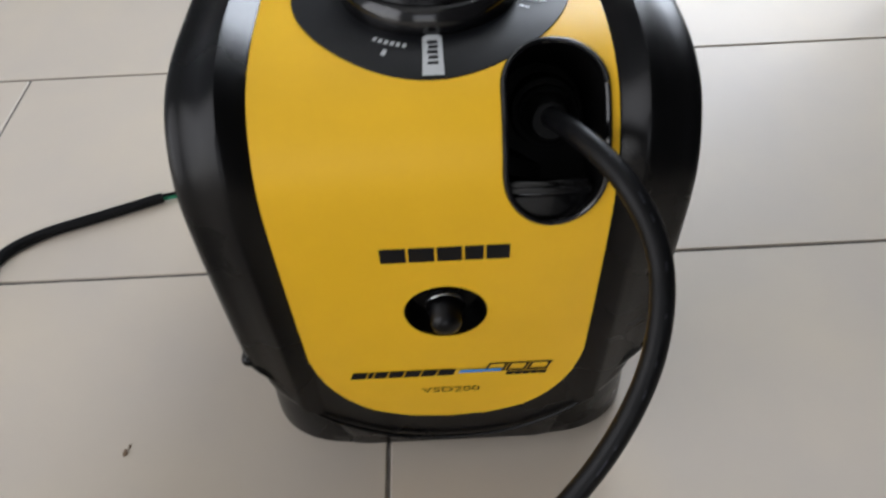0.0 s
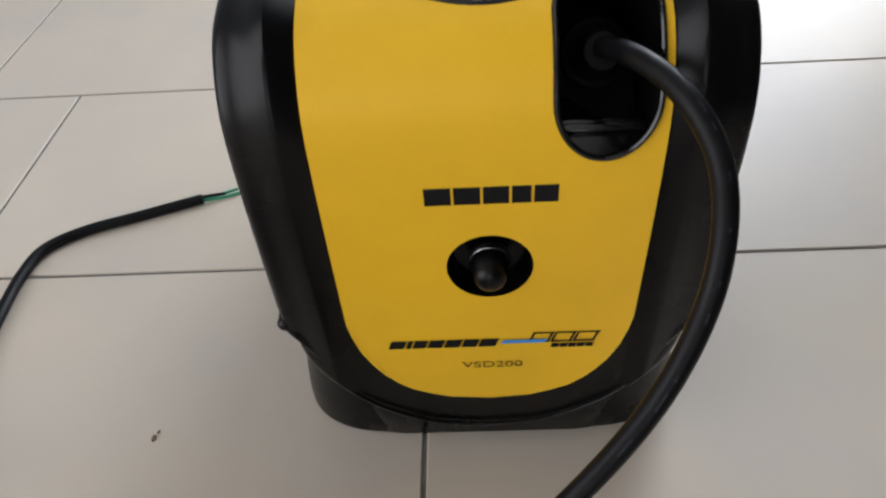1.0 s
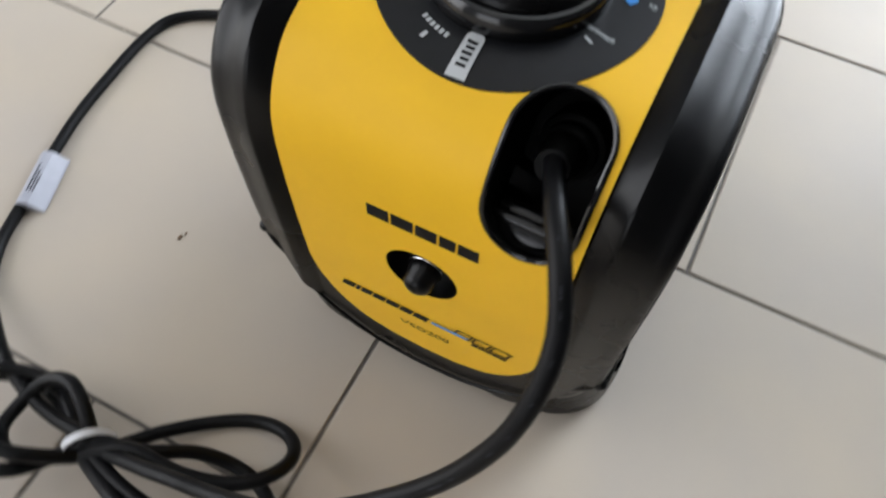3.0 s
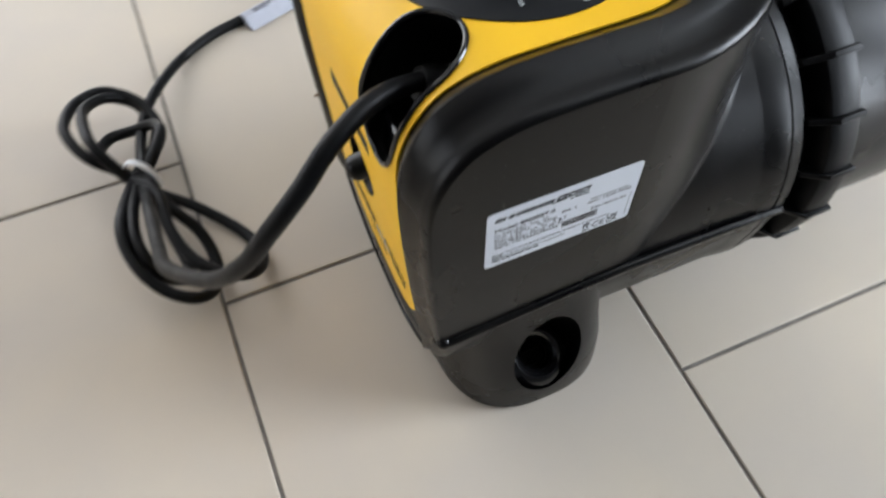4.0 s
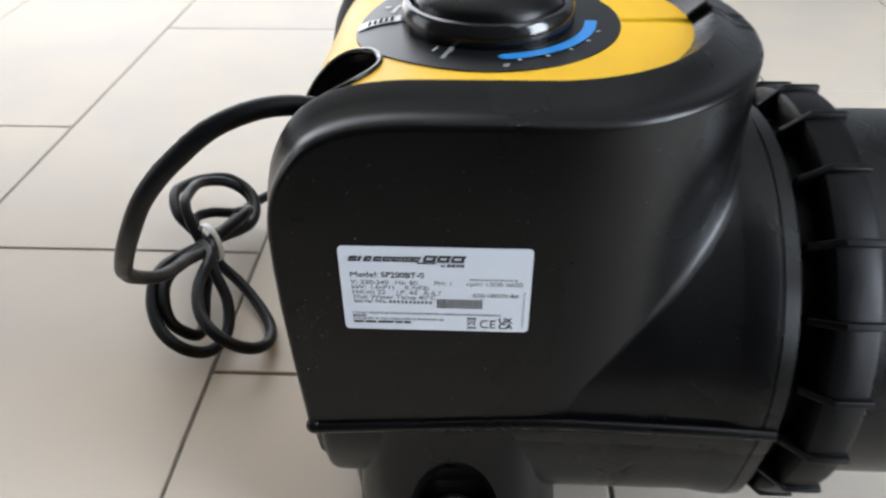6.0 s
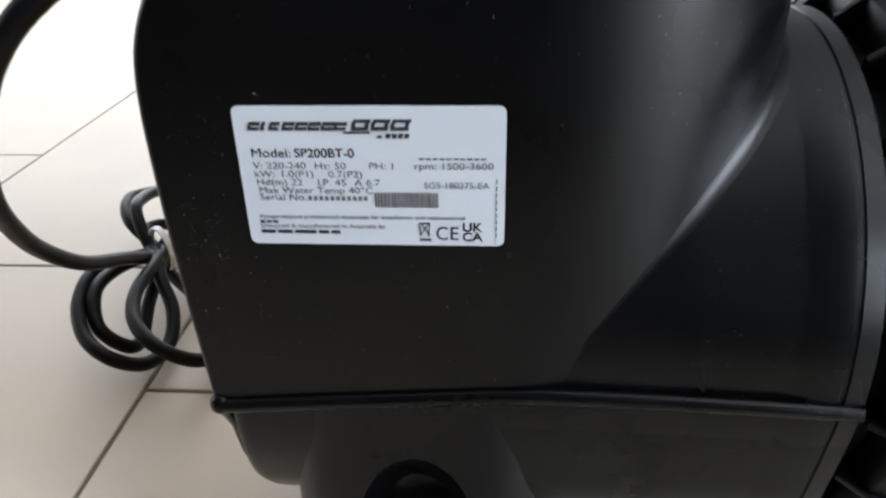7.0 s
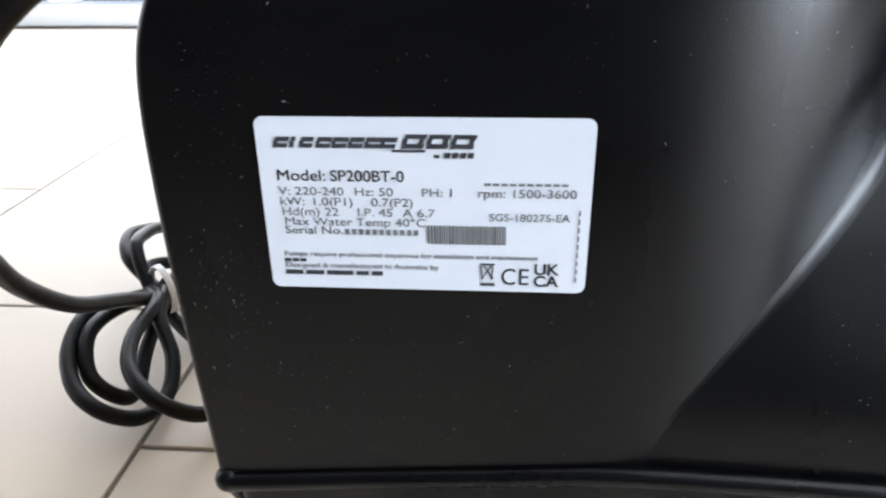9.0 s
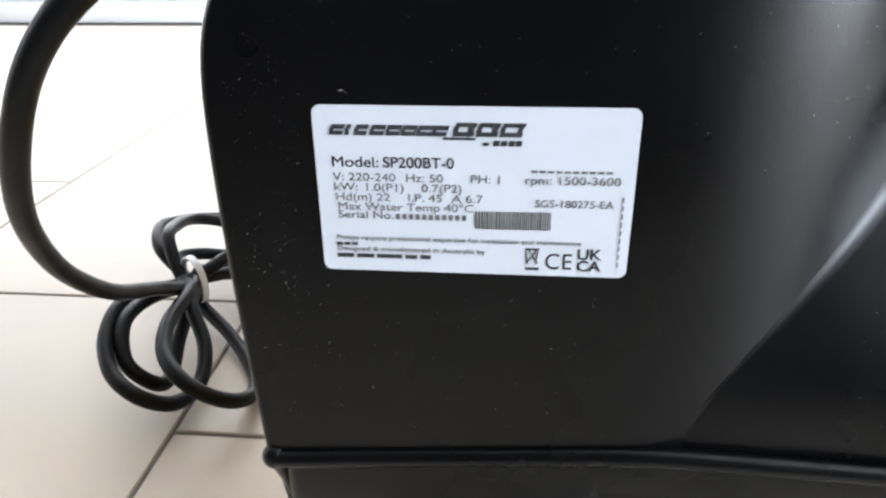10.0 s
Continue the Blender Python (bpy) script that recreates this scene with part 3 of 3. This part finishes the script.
        c, tilt = (XC + s * 0.1028, 0.1975, 0.030), (s * 0.47, 0, 0.883)
        well = lathe(bmesh.new(), [(0.0005, -0.004), (0.0252, -0.004), (0.0254, 0.0), (0.0254, 0.12), (0.0005, 0.12)], c, tilt, 56)
        hole = lathe(bmesh.new(), [(0.0100, -0.031), (0.0100, 0.02)], c, tilt, 36)
        cut(foot, [cutter(well), cutter(hole)])
        part("well_rim", lathe(bmesh.new(), [(0.0098, -0.012), (0.0100, -0.005), (0.0108, 0.0012), (0.0132, 0.0052), (0.0166, 0.0070), (0.0202, 0.0060), (0.0233, 0.0028), (0.0250, -0.0015)], c, tilt, 48, cap=False), M_GLOSS, foot, "glossy rounded rim of the bolt hole")
        # dull dark disc added inside the bolt hole, standing in for its shade
        part("hole_shade", lathe(bmesh.new(), [(0.0003, -0.0200), (0.0099, -0.0200), (0.0099, -0.0215), (0.0003, -0.0215)], c, tilt, 32), M_DARK, foot)
    return p


PUMP = pump()


# ---- rating plate and prints ----
def side_m(y, z, off=0.0):
    """Text on the side panel: reads along +y, up is +z."""
    return Matrix(((0, 0, 1, XC + RO + off), (1, 0, 0, y), (0, 1, 0, z), (0, 0, 0, 1)))


def front_y(z):
    return float(np.interp(z, [q.z for q in PROFILE[:40]], [q.y for q in PROFILE[:40]]))


def front_m(x, z, off=0.0009):
    y = front_y(z) - off
    return Matrix(((1, 0, 0, x), (0, 0, -1, y), (0, 1, 0, z), (0, 0, 0, 1)))


def flat_shape(name, pts, m, mat, parent, thick=0.00012):
    bm = bmesh.new()
    prism(bm, pts, lambda q: m @ Vector((q[0], q[1], 0)), lambda q: m @ Vector((q[0], q[1], thick)))
    return part(name, bm, mat, parent, smooth=False)


def slant(x, y, w, h, k=0.3):
    return [(x, y), (x + w, y), (x + w + k * h, y + h), (x + k * h, y + h)]


def rating_plate():
    W, H = 0.0825, 0.0465
    y0, z1 = 0.1478, 0.2424
    bm = bmesh.new()
    o = rounded(W, H, 0.0022, 5)
    m = side_m(y0 + W / 2, z1 - H / 2)
    prism(bm, o, lambda q: m @ Vector((q[0], q[1], 0.0001)), lambda q: m @ Vector((q[0], q[1], 0.0005)))
    plate = part("rating_plate", bm, M_LABEL, PUMP, "white printed rating plate on the side", smooth=False)
    def put(text, u, v, size, bold=0.0, spread=1.0, stretch=1.0, ink=M_PLATE_INK):
        lettering("print", text, size, side_m(y0 + u * W, z1 - v * H, 0.00058), ink, plate, spread, bold, stretch=stretch)
    def bar(u, v, w, h, k=0.0, mat=M_PLATE_INK):
        flat_shape("print_bar", slant(0, 0, w * W, h * H, k), side_m(y0 + u * W, z1 - v * H, 0.00056), mat, plate)
    # range mark as slanted blocks, each slit along its middle
    for k, w in enumerate((0.042, 0.014, 0.038, 0.044, 0.045, 0.044, 0.050, 0.044)):
        u = 0.050 + 0.0485 * k + (0 if k < 2 else -0.018)
        bar(u, 0.165, w, 0.024, 0.35)
        bar(u + 0.007, 0.132, w, 0.026, 0.35)
        bar(u + 0.002, 0.141, 0.013, 0.010, 0.35)
    bar(0.405, 0.185, 0.10, 0.014, 0.3)
    for k, w in enumerate((0.064, 0.064, 0.068)):
        u = 0.435 + 0.0715 * k
        bar(u, 0.165, w, 0.026, 0.35)
        bar(u + 0.010, 0.112, w, 0.024, 0.35)
        bar(u + 0.002, 0.140, 0.015, 0.030, 0.35)
        bar(u + w - 0.014, 0.140, 0.015, 0.030, 0.35)
    bar(0.53, 0.215, 0.018, 0.018)
    for k in range(4):
        bar(0.56 + 0.023 * k, 0.215, 0.018, 0.030, 0.2)
    put("Model:", 0.050, 0.350, 0.0041, 0.0, stretch=1.12)
    put("SP200BT-0", 0.215, 0.350, 0.0041, 0.00003, stretch=1.02)
    for text, u, v in (("V: 220-240", 0.052, 0.432), ("Hz: 50", 0.285, 0.432), ("PH: 1", 0.490, 0.432), ("kW:", 0.052, 0.492), ("1.0(P1)", 0.150, 0.492), ("0.7(P2)", 0.335, 0.492),
                       ("Hd(m) 22", 0.055, 0.552), ("I.P. 45", 0.290, 0.552), ("A 6.7", 0.432, 0.552), ("Max Water Temp 40\u00b0C", 0.060, 0.610), ("Serial No.", 0.060, 0.662)):
        put(text, u, v, 0.0031, stretch=1.22, ink=M_FAINT_INK)
    put("rpm: 1500-3600", 0.660, 0.432, 0.0032, stretch=1.18, ink=M_FAINT_INK)
    put("SGS-180275-EA", 0.695, 0.568, 0.0029, stretch=1.08, ink=M_FAINT_INK)
    for k in range(11):
        bar(0.250 + 0.0215 * k, 0.662, 0.013, 0.032, mat=M_FAINT_INK)
    random.seed(5)
    u = 0.507
    while u < 0.752:
        w = random.choice((0.003, 0.004, 0.006))
        bar(u, 0.710, w, 0.110, mat=M_FAINT_INK)
        u += w + random.choice((0.003, 0.004))
    put("Pumps require professional expertise for installation and maintenance", 0.048, 0.800, 0.00195, stretch=1.20, ink=M_FAINT_INK)
    for k in range(3):
        bar(0.048 + 0.025 * k, 0.835, 0.020, 0.018)
    put("Designed & manufactured in Australia by", 0.048, 0.872, 0.00205, stretch=1.20, ink=M_FAINT_INK)
    for k, w in enumerate((0.055, 0.058, 0.085, 0.04, 0.035)):
        bar(0.048 + (0, 0.065, 0.133, 0.228, 0.278)[k], 0.915, w, 0.026)
    # bin mark, conformity marks
    bar(0.672, 0.965, 0.045, 0.018)
    bar(0.676, 0.925, 0.004, 0.085, -0.12)
    bar(0.704, 0.925, 0.004, 0.085, 0.12)
    bar(0.670, 0.835, 0.046, 0.010)
    bar(0.674, 0.920, 0.004, 0.095, 0.65)
    bar(0.710, 0.920, 0.004, 0.095, -0.65)
    put("C", 0.735, 0.955, 0.0068, stretch=0.85)
    put("E", 0.788, 0.955, 0.0068, stretch=0.9)
    put("UK", 0.838, 0.888, 0.0044, 0.00008, stretch=1.05)
    put("CA", 0.838, 0.962, 0.0044, 0.00008, stretch=1.05)
    # fine upright line of print at the end of the plate
    for k in range(9):
        bar(0.966, 0.93 - 0.05 * k, 0.005, 0.030, mat=M_FAINT_INK)
    for k in range(10):
        bar(0.680 + 0.0255 * k, 0.365, 0.019, 0.013, mat=M_FAINT_INK)


rating_plate()


def side_dust():
    random.seed(11)
    bm = bmesh.new()
    x = XC + RO + 0.00015
    for k in range(420):
        y = 0.124 + 0.02 * abs(random.gauss(0, 1)) if k < 170 else random.uniform(0.125, YC)
        z = random.uniform(0.14, 0.285)
        if k % 9 == 0:
            y, z = random.gauss(0.137, 0.006), random.gauss(0.196 if k % 2 else 0.246, 0.007)
        if 0.145 < y < 0.233 and 0.192 < z < 0.245 or y > YC or y < 0.124:
            continue
        n, r = random.choice((4, 5, 6)), random.choice((0.00007, 0.00009, 0.00012, 0.00024 if k % 7 == 0 else 0.00010))
        st, a0 = (random.uniform(2.5, 5), random.uniform(0, 3)) if k % 5 == 0 else (1.3, 0)
        vs = [bm.verts.new((x, y + r * st * math.cos(a) * math.cos(a0) - r * math.sin(a) * math.sin(a0), z + r * st * math.cos(a) * math.sin(a0) + r * math.sin(a) * math.cos(a0))) for a in (2 * math.pi * m / n for m in range(n))]
        bm.faces.new(vs)
    # and on the barrel and the rounded rear beside it
    for k in range(130):
        n, r = random.choice((4, 5)), random.choice((0.00007, 0.00010, 0.00013, 0.00018))
        if k % 3:
            a, y = radians(random.uniform(-2, 62)), random.uniform(0.30, 0.345)
            o, u, v = Vector((math.cos(a), 0, math.sin(a))), Vector((0, 1, 0)), Vector((-math.sin(a), 0, math.cos(a)))
            c = Vector((XC, y, ZA)) + o * 0.1103
            if y < YC + DEPTH * math.sqrt(max(0, RO * RO - (c.x - XC) ** 2)) + 0.010:
                continue
        else:
            a = radians(random.uniform(2, 50))
            o = Vector((math.cos(a), math.sin(a) / DEPTH, 0)).normalized()
            c = Vector((XC + RO * math.cos(a), YC + DEPTH * RO * math.sin(a), random.uniform(0.225, 0.285))) + o * 0.00015
            u, v = Vector((-o.y, o.x, 0)), Vector((0, 0, 1))
        bm.faces.new([bm.verts.new(c + u * r * math.cos(q) * random.uniform(1, 2) + v * r * math.sin(q)) for q in (2 * math.pi * m / n for m in range(n))])
    tagged(part("dust_specks", bm, M_DUST, PUMP, "pale dust specks", smooth=False), kind="stuff")


side_dust()


def front_prints():
    # maker's mark as plain blocks
    x, z, h = 0.0152, 0.2115, 0.0098
    for w in (0.0134, 0.0134, 0.0130, 0.0100, 0.0122):
        flat_shape("maker_mark", [(0, 0), (w - 0.0012, 0), (w - 0.0012, h), (0, h)], front_m(x, z), M_INK, PUMP)
        x += w
    # range mark: slanted blocks, blue flash, outlined blocks
    x, z, h = -0.0125, 0.1060, 0.0062
    for w in (0.0085, 0.0026, 0.0072, 0.0082, 0.0086, 0.0082, 0.0094):
        flat_shape("range_mark", slant(0, 0, w, h, 0.35), front_m(x, z), M_INK, PUMP)
        x += w + 0.0011
    flat_shape("range_flash", slant(0, 0, 0.024, 0.0026, 0.6), front_m(0.0500, 0.1085, 0.0011), M_BLUE, PUMP)
    x = 0.0650
    for w in (0.0115, 0.0115, 0.0120):
        flat_shape("range_mark", slant(0, 0, w, 0.0011, 0.35), front_m(x, 0.1085), M_INK, PUMP)
        flat_shape("range_mark", slant(0.0026, 0.0070, w, 0.0011, 0.35), front_m(x, 0.1085), M_INK, PUMP)
        flat_shape("range_mark", slant(0.0004, 0.0012, 0.0012, 0.0058, 0.35), front_m(x, 0.1085), M_INK, PUMP)
        flat_shape("range_mark", slant(w - 0.0012, 0.0012, 0.0012, 0.0058, 0.35), front_m(x, 0.1085), M_INK, PUMP)
        x += w + 0.0006
    for k in range(5):
        flat_shape("range_mark", slant(0, 0, 0.0042, 0.0032, 0.2), front_m(0.0775 + 0.0047 * k, 0.1035), M_INK, PUMP)
    lettering("print", "VSD200", 0.0076, front_m(0.0280, 0.0862), M_INK, PUMP, stretch=1.38, bold=-0.00010)


front_prints()


# ---- cables ----
R = 0.0048
# the lead from the plug down to the tie, the loops that the tie gathers, and the free tail
LEAD = [(0.0886, 0.1590, 0.2660), (0.1017, 0.1219, 0.2800), (0.1157, 0.0945, 0.2783), (0.1256, 0.0734, 0.2648), (0.1266, 0.0551, 0.2452), (0.1201, 0.0389, 0.2189), (0.1025, 0.0210, 0.1885), (0.0724, 0.0020, 0.1575), (0.0362, -0.0136, 0.1247), (-0.0059, -0.0203, 0.0921), (-0.0580, -0.0251, 0.0654)]
LOOPS = [
    [(-0.1200, -0.0332, 0.0348), (-0.1435, -0.0630, 0.0506), (-0.1727, -0.0758, 0.0554), (-0.1989, -0.0741, 0.0497), (-0.2205, -0.0631, 0.0435), (-0.2281, -0.0405, 0.0390), (-0.2090, -0.0148, 0.0308), (-0.1707, -0.0073, 0.0256), (-0.1298, -0.0278, 0.0350)],
    [(-0.1161, -0.0373, 0.0372), (-0.0658, -0.0504, 0.0520), (-0.0332, -0.0487, 0.0472), (-0.0075, -0.0352, 0.0375), (0.0046, -0.0146, 0.0290), (-0.0090, -0.0004, 0.0142), (-0.0340, 0.0053, 0.0118), (-0.0594, 0.0002, 0.0234), (-0.0829, -0.0160, 0.0402), (-0.1168, -0.0263, 0.0412)],
    [(-0.1206, -0.0382, 0.0394), (-0.1405, -0.0538, 0.0613), (-0.1695, -0.0595, 0.0600), (-0.1990, -0.0581, 0.0522), (-0.2181, -0.0410, 0.0405), (-0.2153, -0.0211, 0.0270), (-0.1924, -0.0115, 0.0186), (-0.1617, -0.0158, 0.0232), (-0.1276, -0.0297, 0.0376)],
    [(-0.1158, -0.0264, 0.0236), (-0.0934, 0.0018, 0.0124), (-0.0703, 0.0231, 0.0060), (-0.0473, 0.0369, 0.0050), (-0.0259, 0.0408, 0.0093), (-0.0087, 0.0355, 0.0184), (-0.0009, 0.0229, 0.0292), (-0.0059, 0.0066, 0.0377), (-0.0235, -0.0084, 0.0425), (-0.0531, -0.0176, 0.0449), (-0.0935, -0.0205, 0.0448)],
    [(-0.1226, -0.0399, 0.0378), (-0.1573, -0.0559, 0.0370), (-0.1796, -0.0481, 0.0301), (-0.1823, -0.0273, 0.0285), (-0.1699, -0.0079, 0.0410), (-0.1464, -0.0038, 0.0511), (-0.1199, -0.0223, 0.0441)],
    [(-0.1176, -0.0316, 0.0372), (-0.0776, -0.0407, 0.0473), (-0.0435, -0.0418, 0.0491), (-0.0202, -0.0325, 0.0352), (-0.0206, -0.0178, 0.0198), (-0.0377, -0.0157, 0.0123), (-0.0691, -0.0213, 0.0228), (-0.1141, -0.0256, 0.0357)],
]
TAIL = [(-0.1221, -0.0257, 0.0437), (-0.1536, -0.0252, 0.0322), (-0.1863, -0.0194, 0.0275), (-0.2177, -0.0080, 0.0233), (-0.2508, 0.0112, 0.0165), (-0.2821, 0.0324, 0.0065), (-0.3026, 0.0641, 0.0050)] + [(x, y, R) for x, y in ((-0.3139, 0.1012), (-0.327, 0.150), (-0.338, 0.200), (-0.344, 0.260), (-0.345, 0.300), (-0.338, 0.330), (-0.311, 0.352), (-0.265, 0.371), (-0.213, 0.392))]
CORD = LEAD + [q for loop in LOOPS for q in loop] + TAIL


def power_lead():
    lead = thing("power_lead", "black rubber power lead tied in loose loops on the tiles", "cable")
    cord = part("cord", tube(bmesh.new(), spline(CORD, 8), R, 14), M_RUBBER, lead)
    # pale printing along the cord
    path = spline(LEAD + LOOPS[0][:1], 16)
    random.seed(3)
    k = 26
    while k < len(path) - 12:
        n = random.choice((1, 2, 3))
        d = (path[k + 1] - path[k]).normalized()
        out = Vector((0.10, -0.55, 0.83))
        out = (out - d * out.dot(d)).normalized()
        side = d.cross(out)
        bm = bmesh.new()
        rows = []
        for q in range(k, k + n + 1):
            rows.append([bm.verts.new(path[q] + (out * math.cos(a) + side * math.sin(a)) * (R + 0.00012)) for a in (-0.10, 0.0, 0.10)])
        for a, b in zip(rows, rows[1:]):
            for m in range(2):
                bm.faces.new((a[m], a[m + 1], b[m + 1], b[m]))
        part("print_mark", bm, M_PRINT, cord)
        k += n + random.choice((1, 2, 2, 5, 9))
    # nylon tie round the loops
    bm = bmesh.new()
    c, d = Vector((-0.1180, -0.0280, 0.0395)), Vector((-0.77, 0.63, 0.10)).normalized()
    side = d.cross(Vector((0, 0, 1))).normalized()
    rings = []
    for k in range(28):
        a = 2 * math.pi * k / 28
        q = c + side * (0.0150 * math.cos(a)) + Vector((0, 0, 0.0175 * math.sin(a)))
        out = (side * math.cos(a) + Vector((0, 0, math.sin(a)))).normalized()
        rings.append([bm.verts.new(q + d * u + out * w) for u, w in ((-0.0022, 0), (0.0022, 0), (0.0022, 0.0012), (-0.0022, 0.0012))])
    for k in range(28):
        a, b = rings[k], rings[(k + 1) % 28]
        for m in range(4):
            bm.faces.new((a[m], a[(m + 1) % 4], b[(m + 1) % 4], b[m]))
    tie = part("cable_tie", bm, M_TIE, lead, "white nylon cable tie")
    bm = bmesh.new()
    box(bm, (-0.0035, -0.003, -0.003), (0.0035, 0.003, 0.003), 0.0008)
    bm.transform(Matrix.Translation(c - side * 0.0160 + Vector((0, 0, -0.004))))
    part("tie_head", bm, M_TIE, tie)
    # wrapped paper tag
    bm = bmesh.new()
    a, b = Vector((-0.3085, 0.100, 0)), Vector((-0.3255, 0.1500, 0))
    d = (b - a).normalized()
    side = Vector((d.y, -d.x, 0))
    prof = [(-0.0064, 0.0002), (-0.0072, 0.0100), (-0.0030, 0.0126), (0.0040, 0.0124), (0.0068, 0.0090), (0.0130, 0.0030), (0.0136, 0.0010), (0.0070, 0.0006)]
    prism(bm, prof, lambda q: a + side * q[0] + Vector((0, 0, q[1])), lambda q: b + side * q[0] + Vector((0, 0, q[1])))
    tag = part("paper_tag", bm, M_TAG, lead, "pale grey tag wrapped round the cord", smooth=False)
    for k in range(3):
        m = a.lerp(b, 0.22) + side * (-0.0022 + 0.0024 * k) + Vector((0, 0, 0.0127 - 0.0001 * k))
        bm = bmesh.new()
        vs = [bm.verts.new(m + d * u + side * w) for u, w in ((0, 0), (0.028 - 0.006 * k, 0), (0.028 - 0.006 * k, 0.0012), (0, 0.0012))]
        bm.faces.new(vs)
        part("text_bar", bm, M_INK, tag, smooth=False)
    # bare cores at the cut end
    for k, (mat, dx, dy) in enumerate(((M_GREEN, 0.034, 0.012), (M_GREEN, 0.030, 0.016), (M_RUBBER, 0.020, 0.008))):
        p0 = Vector((-0.214, 0.3915, R - 0.002 + 0.0022 * k))
        part("core_wire", tube(bmesh.new(), spline([p0, p0 + Vector((dx * 0.5, dy * 0.4, -0.0005)), p0 + Vector((dx, dy, -0.001 - 0.001 * k))], 5), 0.0014, 8), mat, lead, "green insulated core" if mat is M_GREEN else "")


power_lead()


# ---- crumbs on the tiles ----
def crumb(x, y, size):
    bm = bmesh.new()
    bmesh.ops.create_icosphere(bm, subdivisions=2, radius=size)
    for v in bm.verts:
        v.co *= 1 + 0.4 * noise.noise(v.co * 900 + Vector((x, y, 0)) * 50)
        v.co.z *= 0.5
        v.co.y *= 1.5
    bm.transform(Matrix.Translation((x, y, size * 0.45)))
    tagged(part("crumb", bm, M_CRUMB), "small brown crumb of dirt on a tile", "crumb", group="crumbs on the floor")


crumb(-0.185, 0.137, 0.0019)
crumb(-0.183, 0.142, 0.0010)

# ---- floor tiles ----
room()
tile_meshes = {}


def tile(x0, x1, y0, y1):
    key = (round(x1 - x0, 3), round(y1 - y0, 3))
    if key not in tile_meshes:
        bm = bmesh.new()
        box(bm, (0, 0, -0.008), (key[0], key[1], 0), 0)
        top = [e for e in bm.edges if all(abs(v.co.z) < 1e-6 for v in e.verts)]
        bmesh.ops.bevel(bm, geom=top, offset=0.0008, segments=1, affect="EDGES")
        me = bpy.data.meshes.new("tile")
        bm.to_mesh(me)
        bm.free()
        me.materials.append(M_TILE)
        tile_meshes[key] = me
    ob = new("tile", tile_meshes[key])
    ob.location = (x0, y0, 0)
    ob.parent = bpy.data.objects["floor"]
    return ob


G = 0.0016
JOINTS = {-2: 0.19, -1: -0.157, 0: 0.0, 1: 0.191, 2: 0.062}
for row in range(-12, 10):
    y0 = 0.3 * row
    x = JOINTS[row] if row in JOINTS else (row * 0.2) % 0.6
    x -= 0.6 * math.ceil((x - WEST) / 0.6)
    while x < EAST:
        a, b = max(x, WEST), min(x + 0.6, EAST)
        if b - a > 0.02:
            tile(a + G, b - G, max(y0, SOUTH) + G, min(y0 + 0.3, NORTH) - G)
        x += 0.6
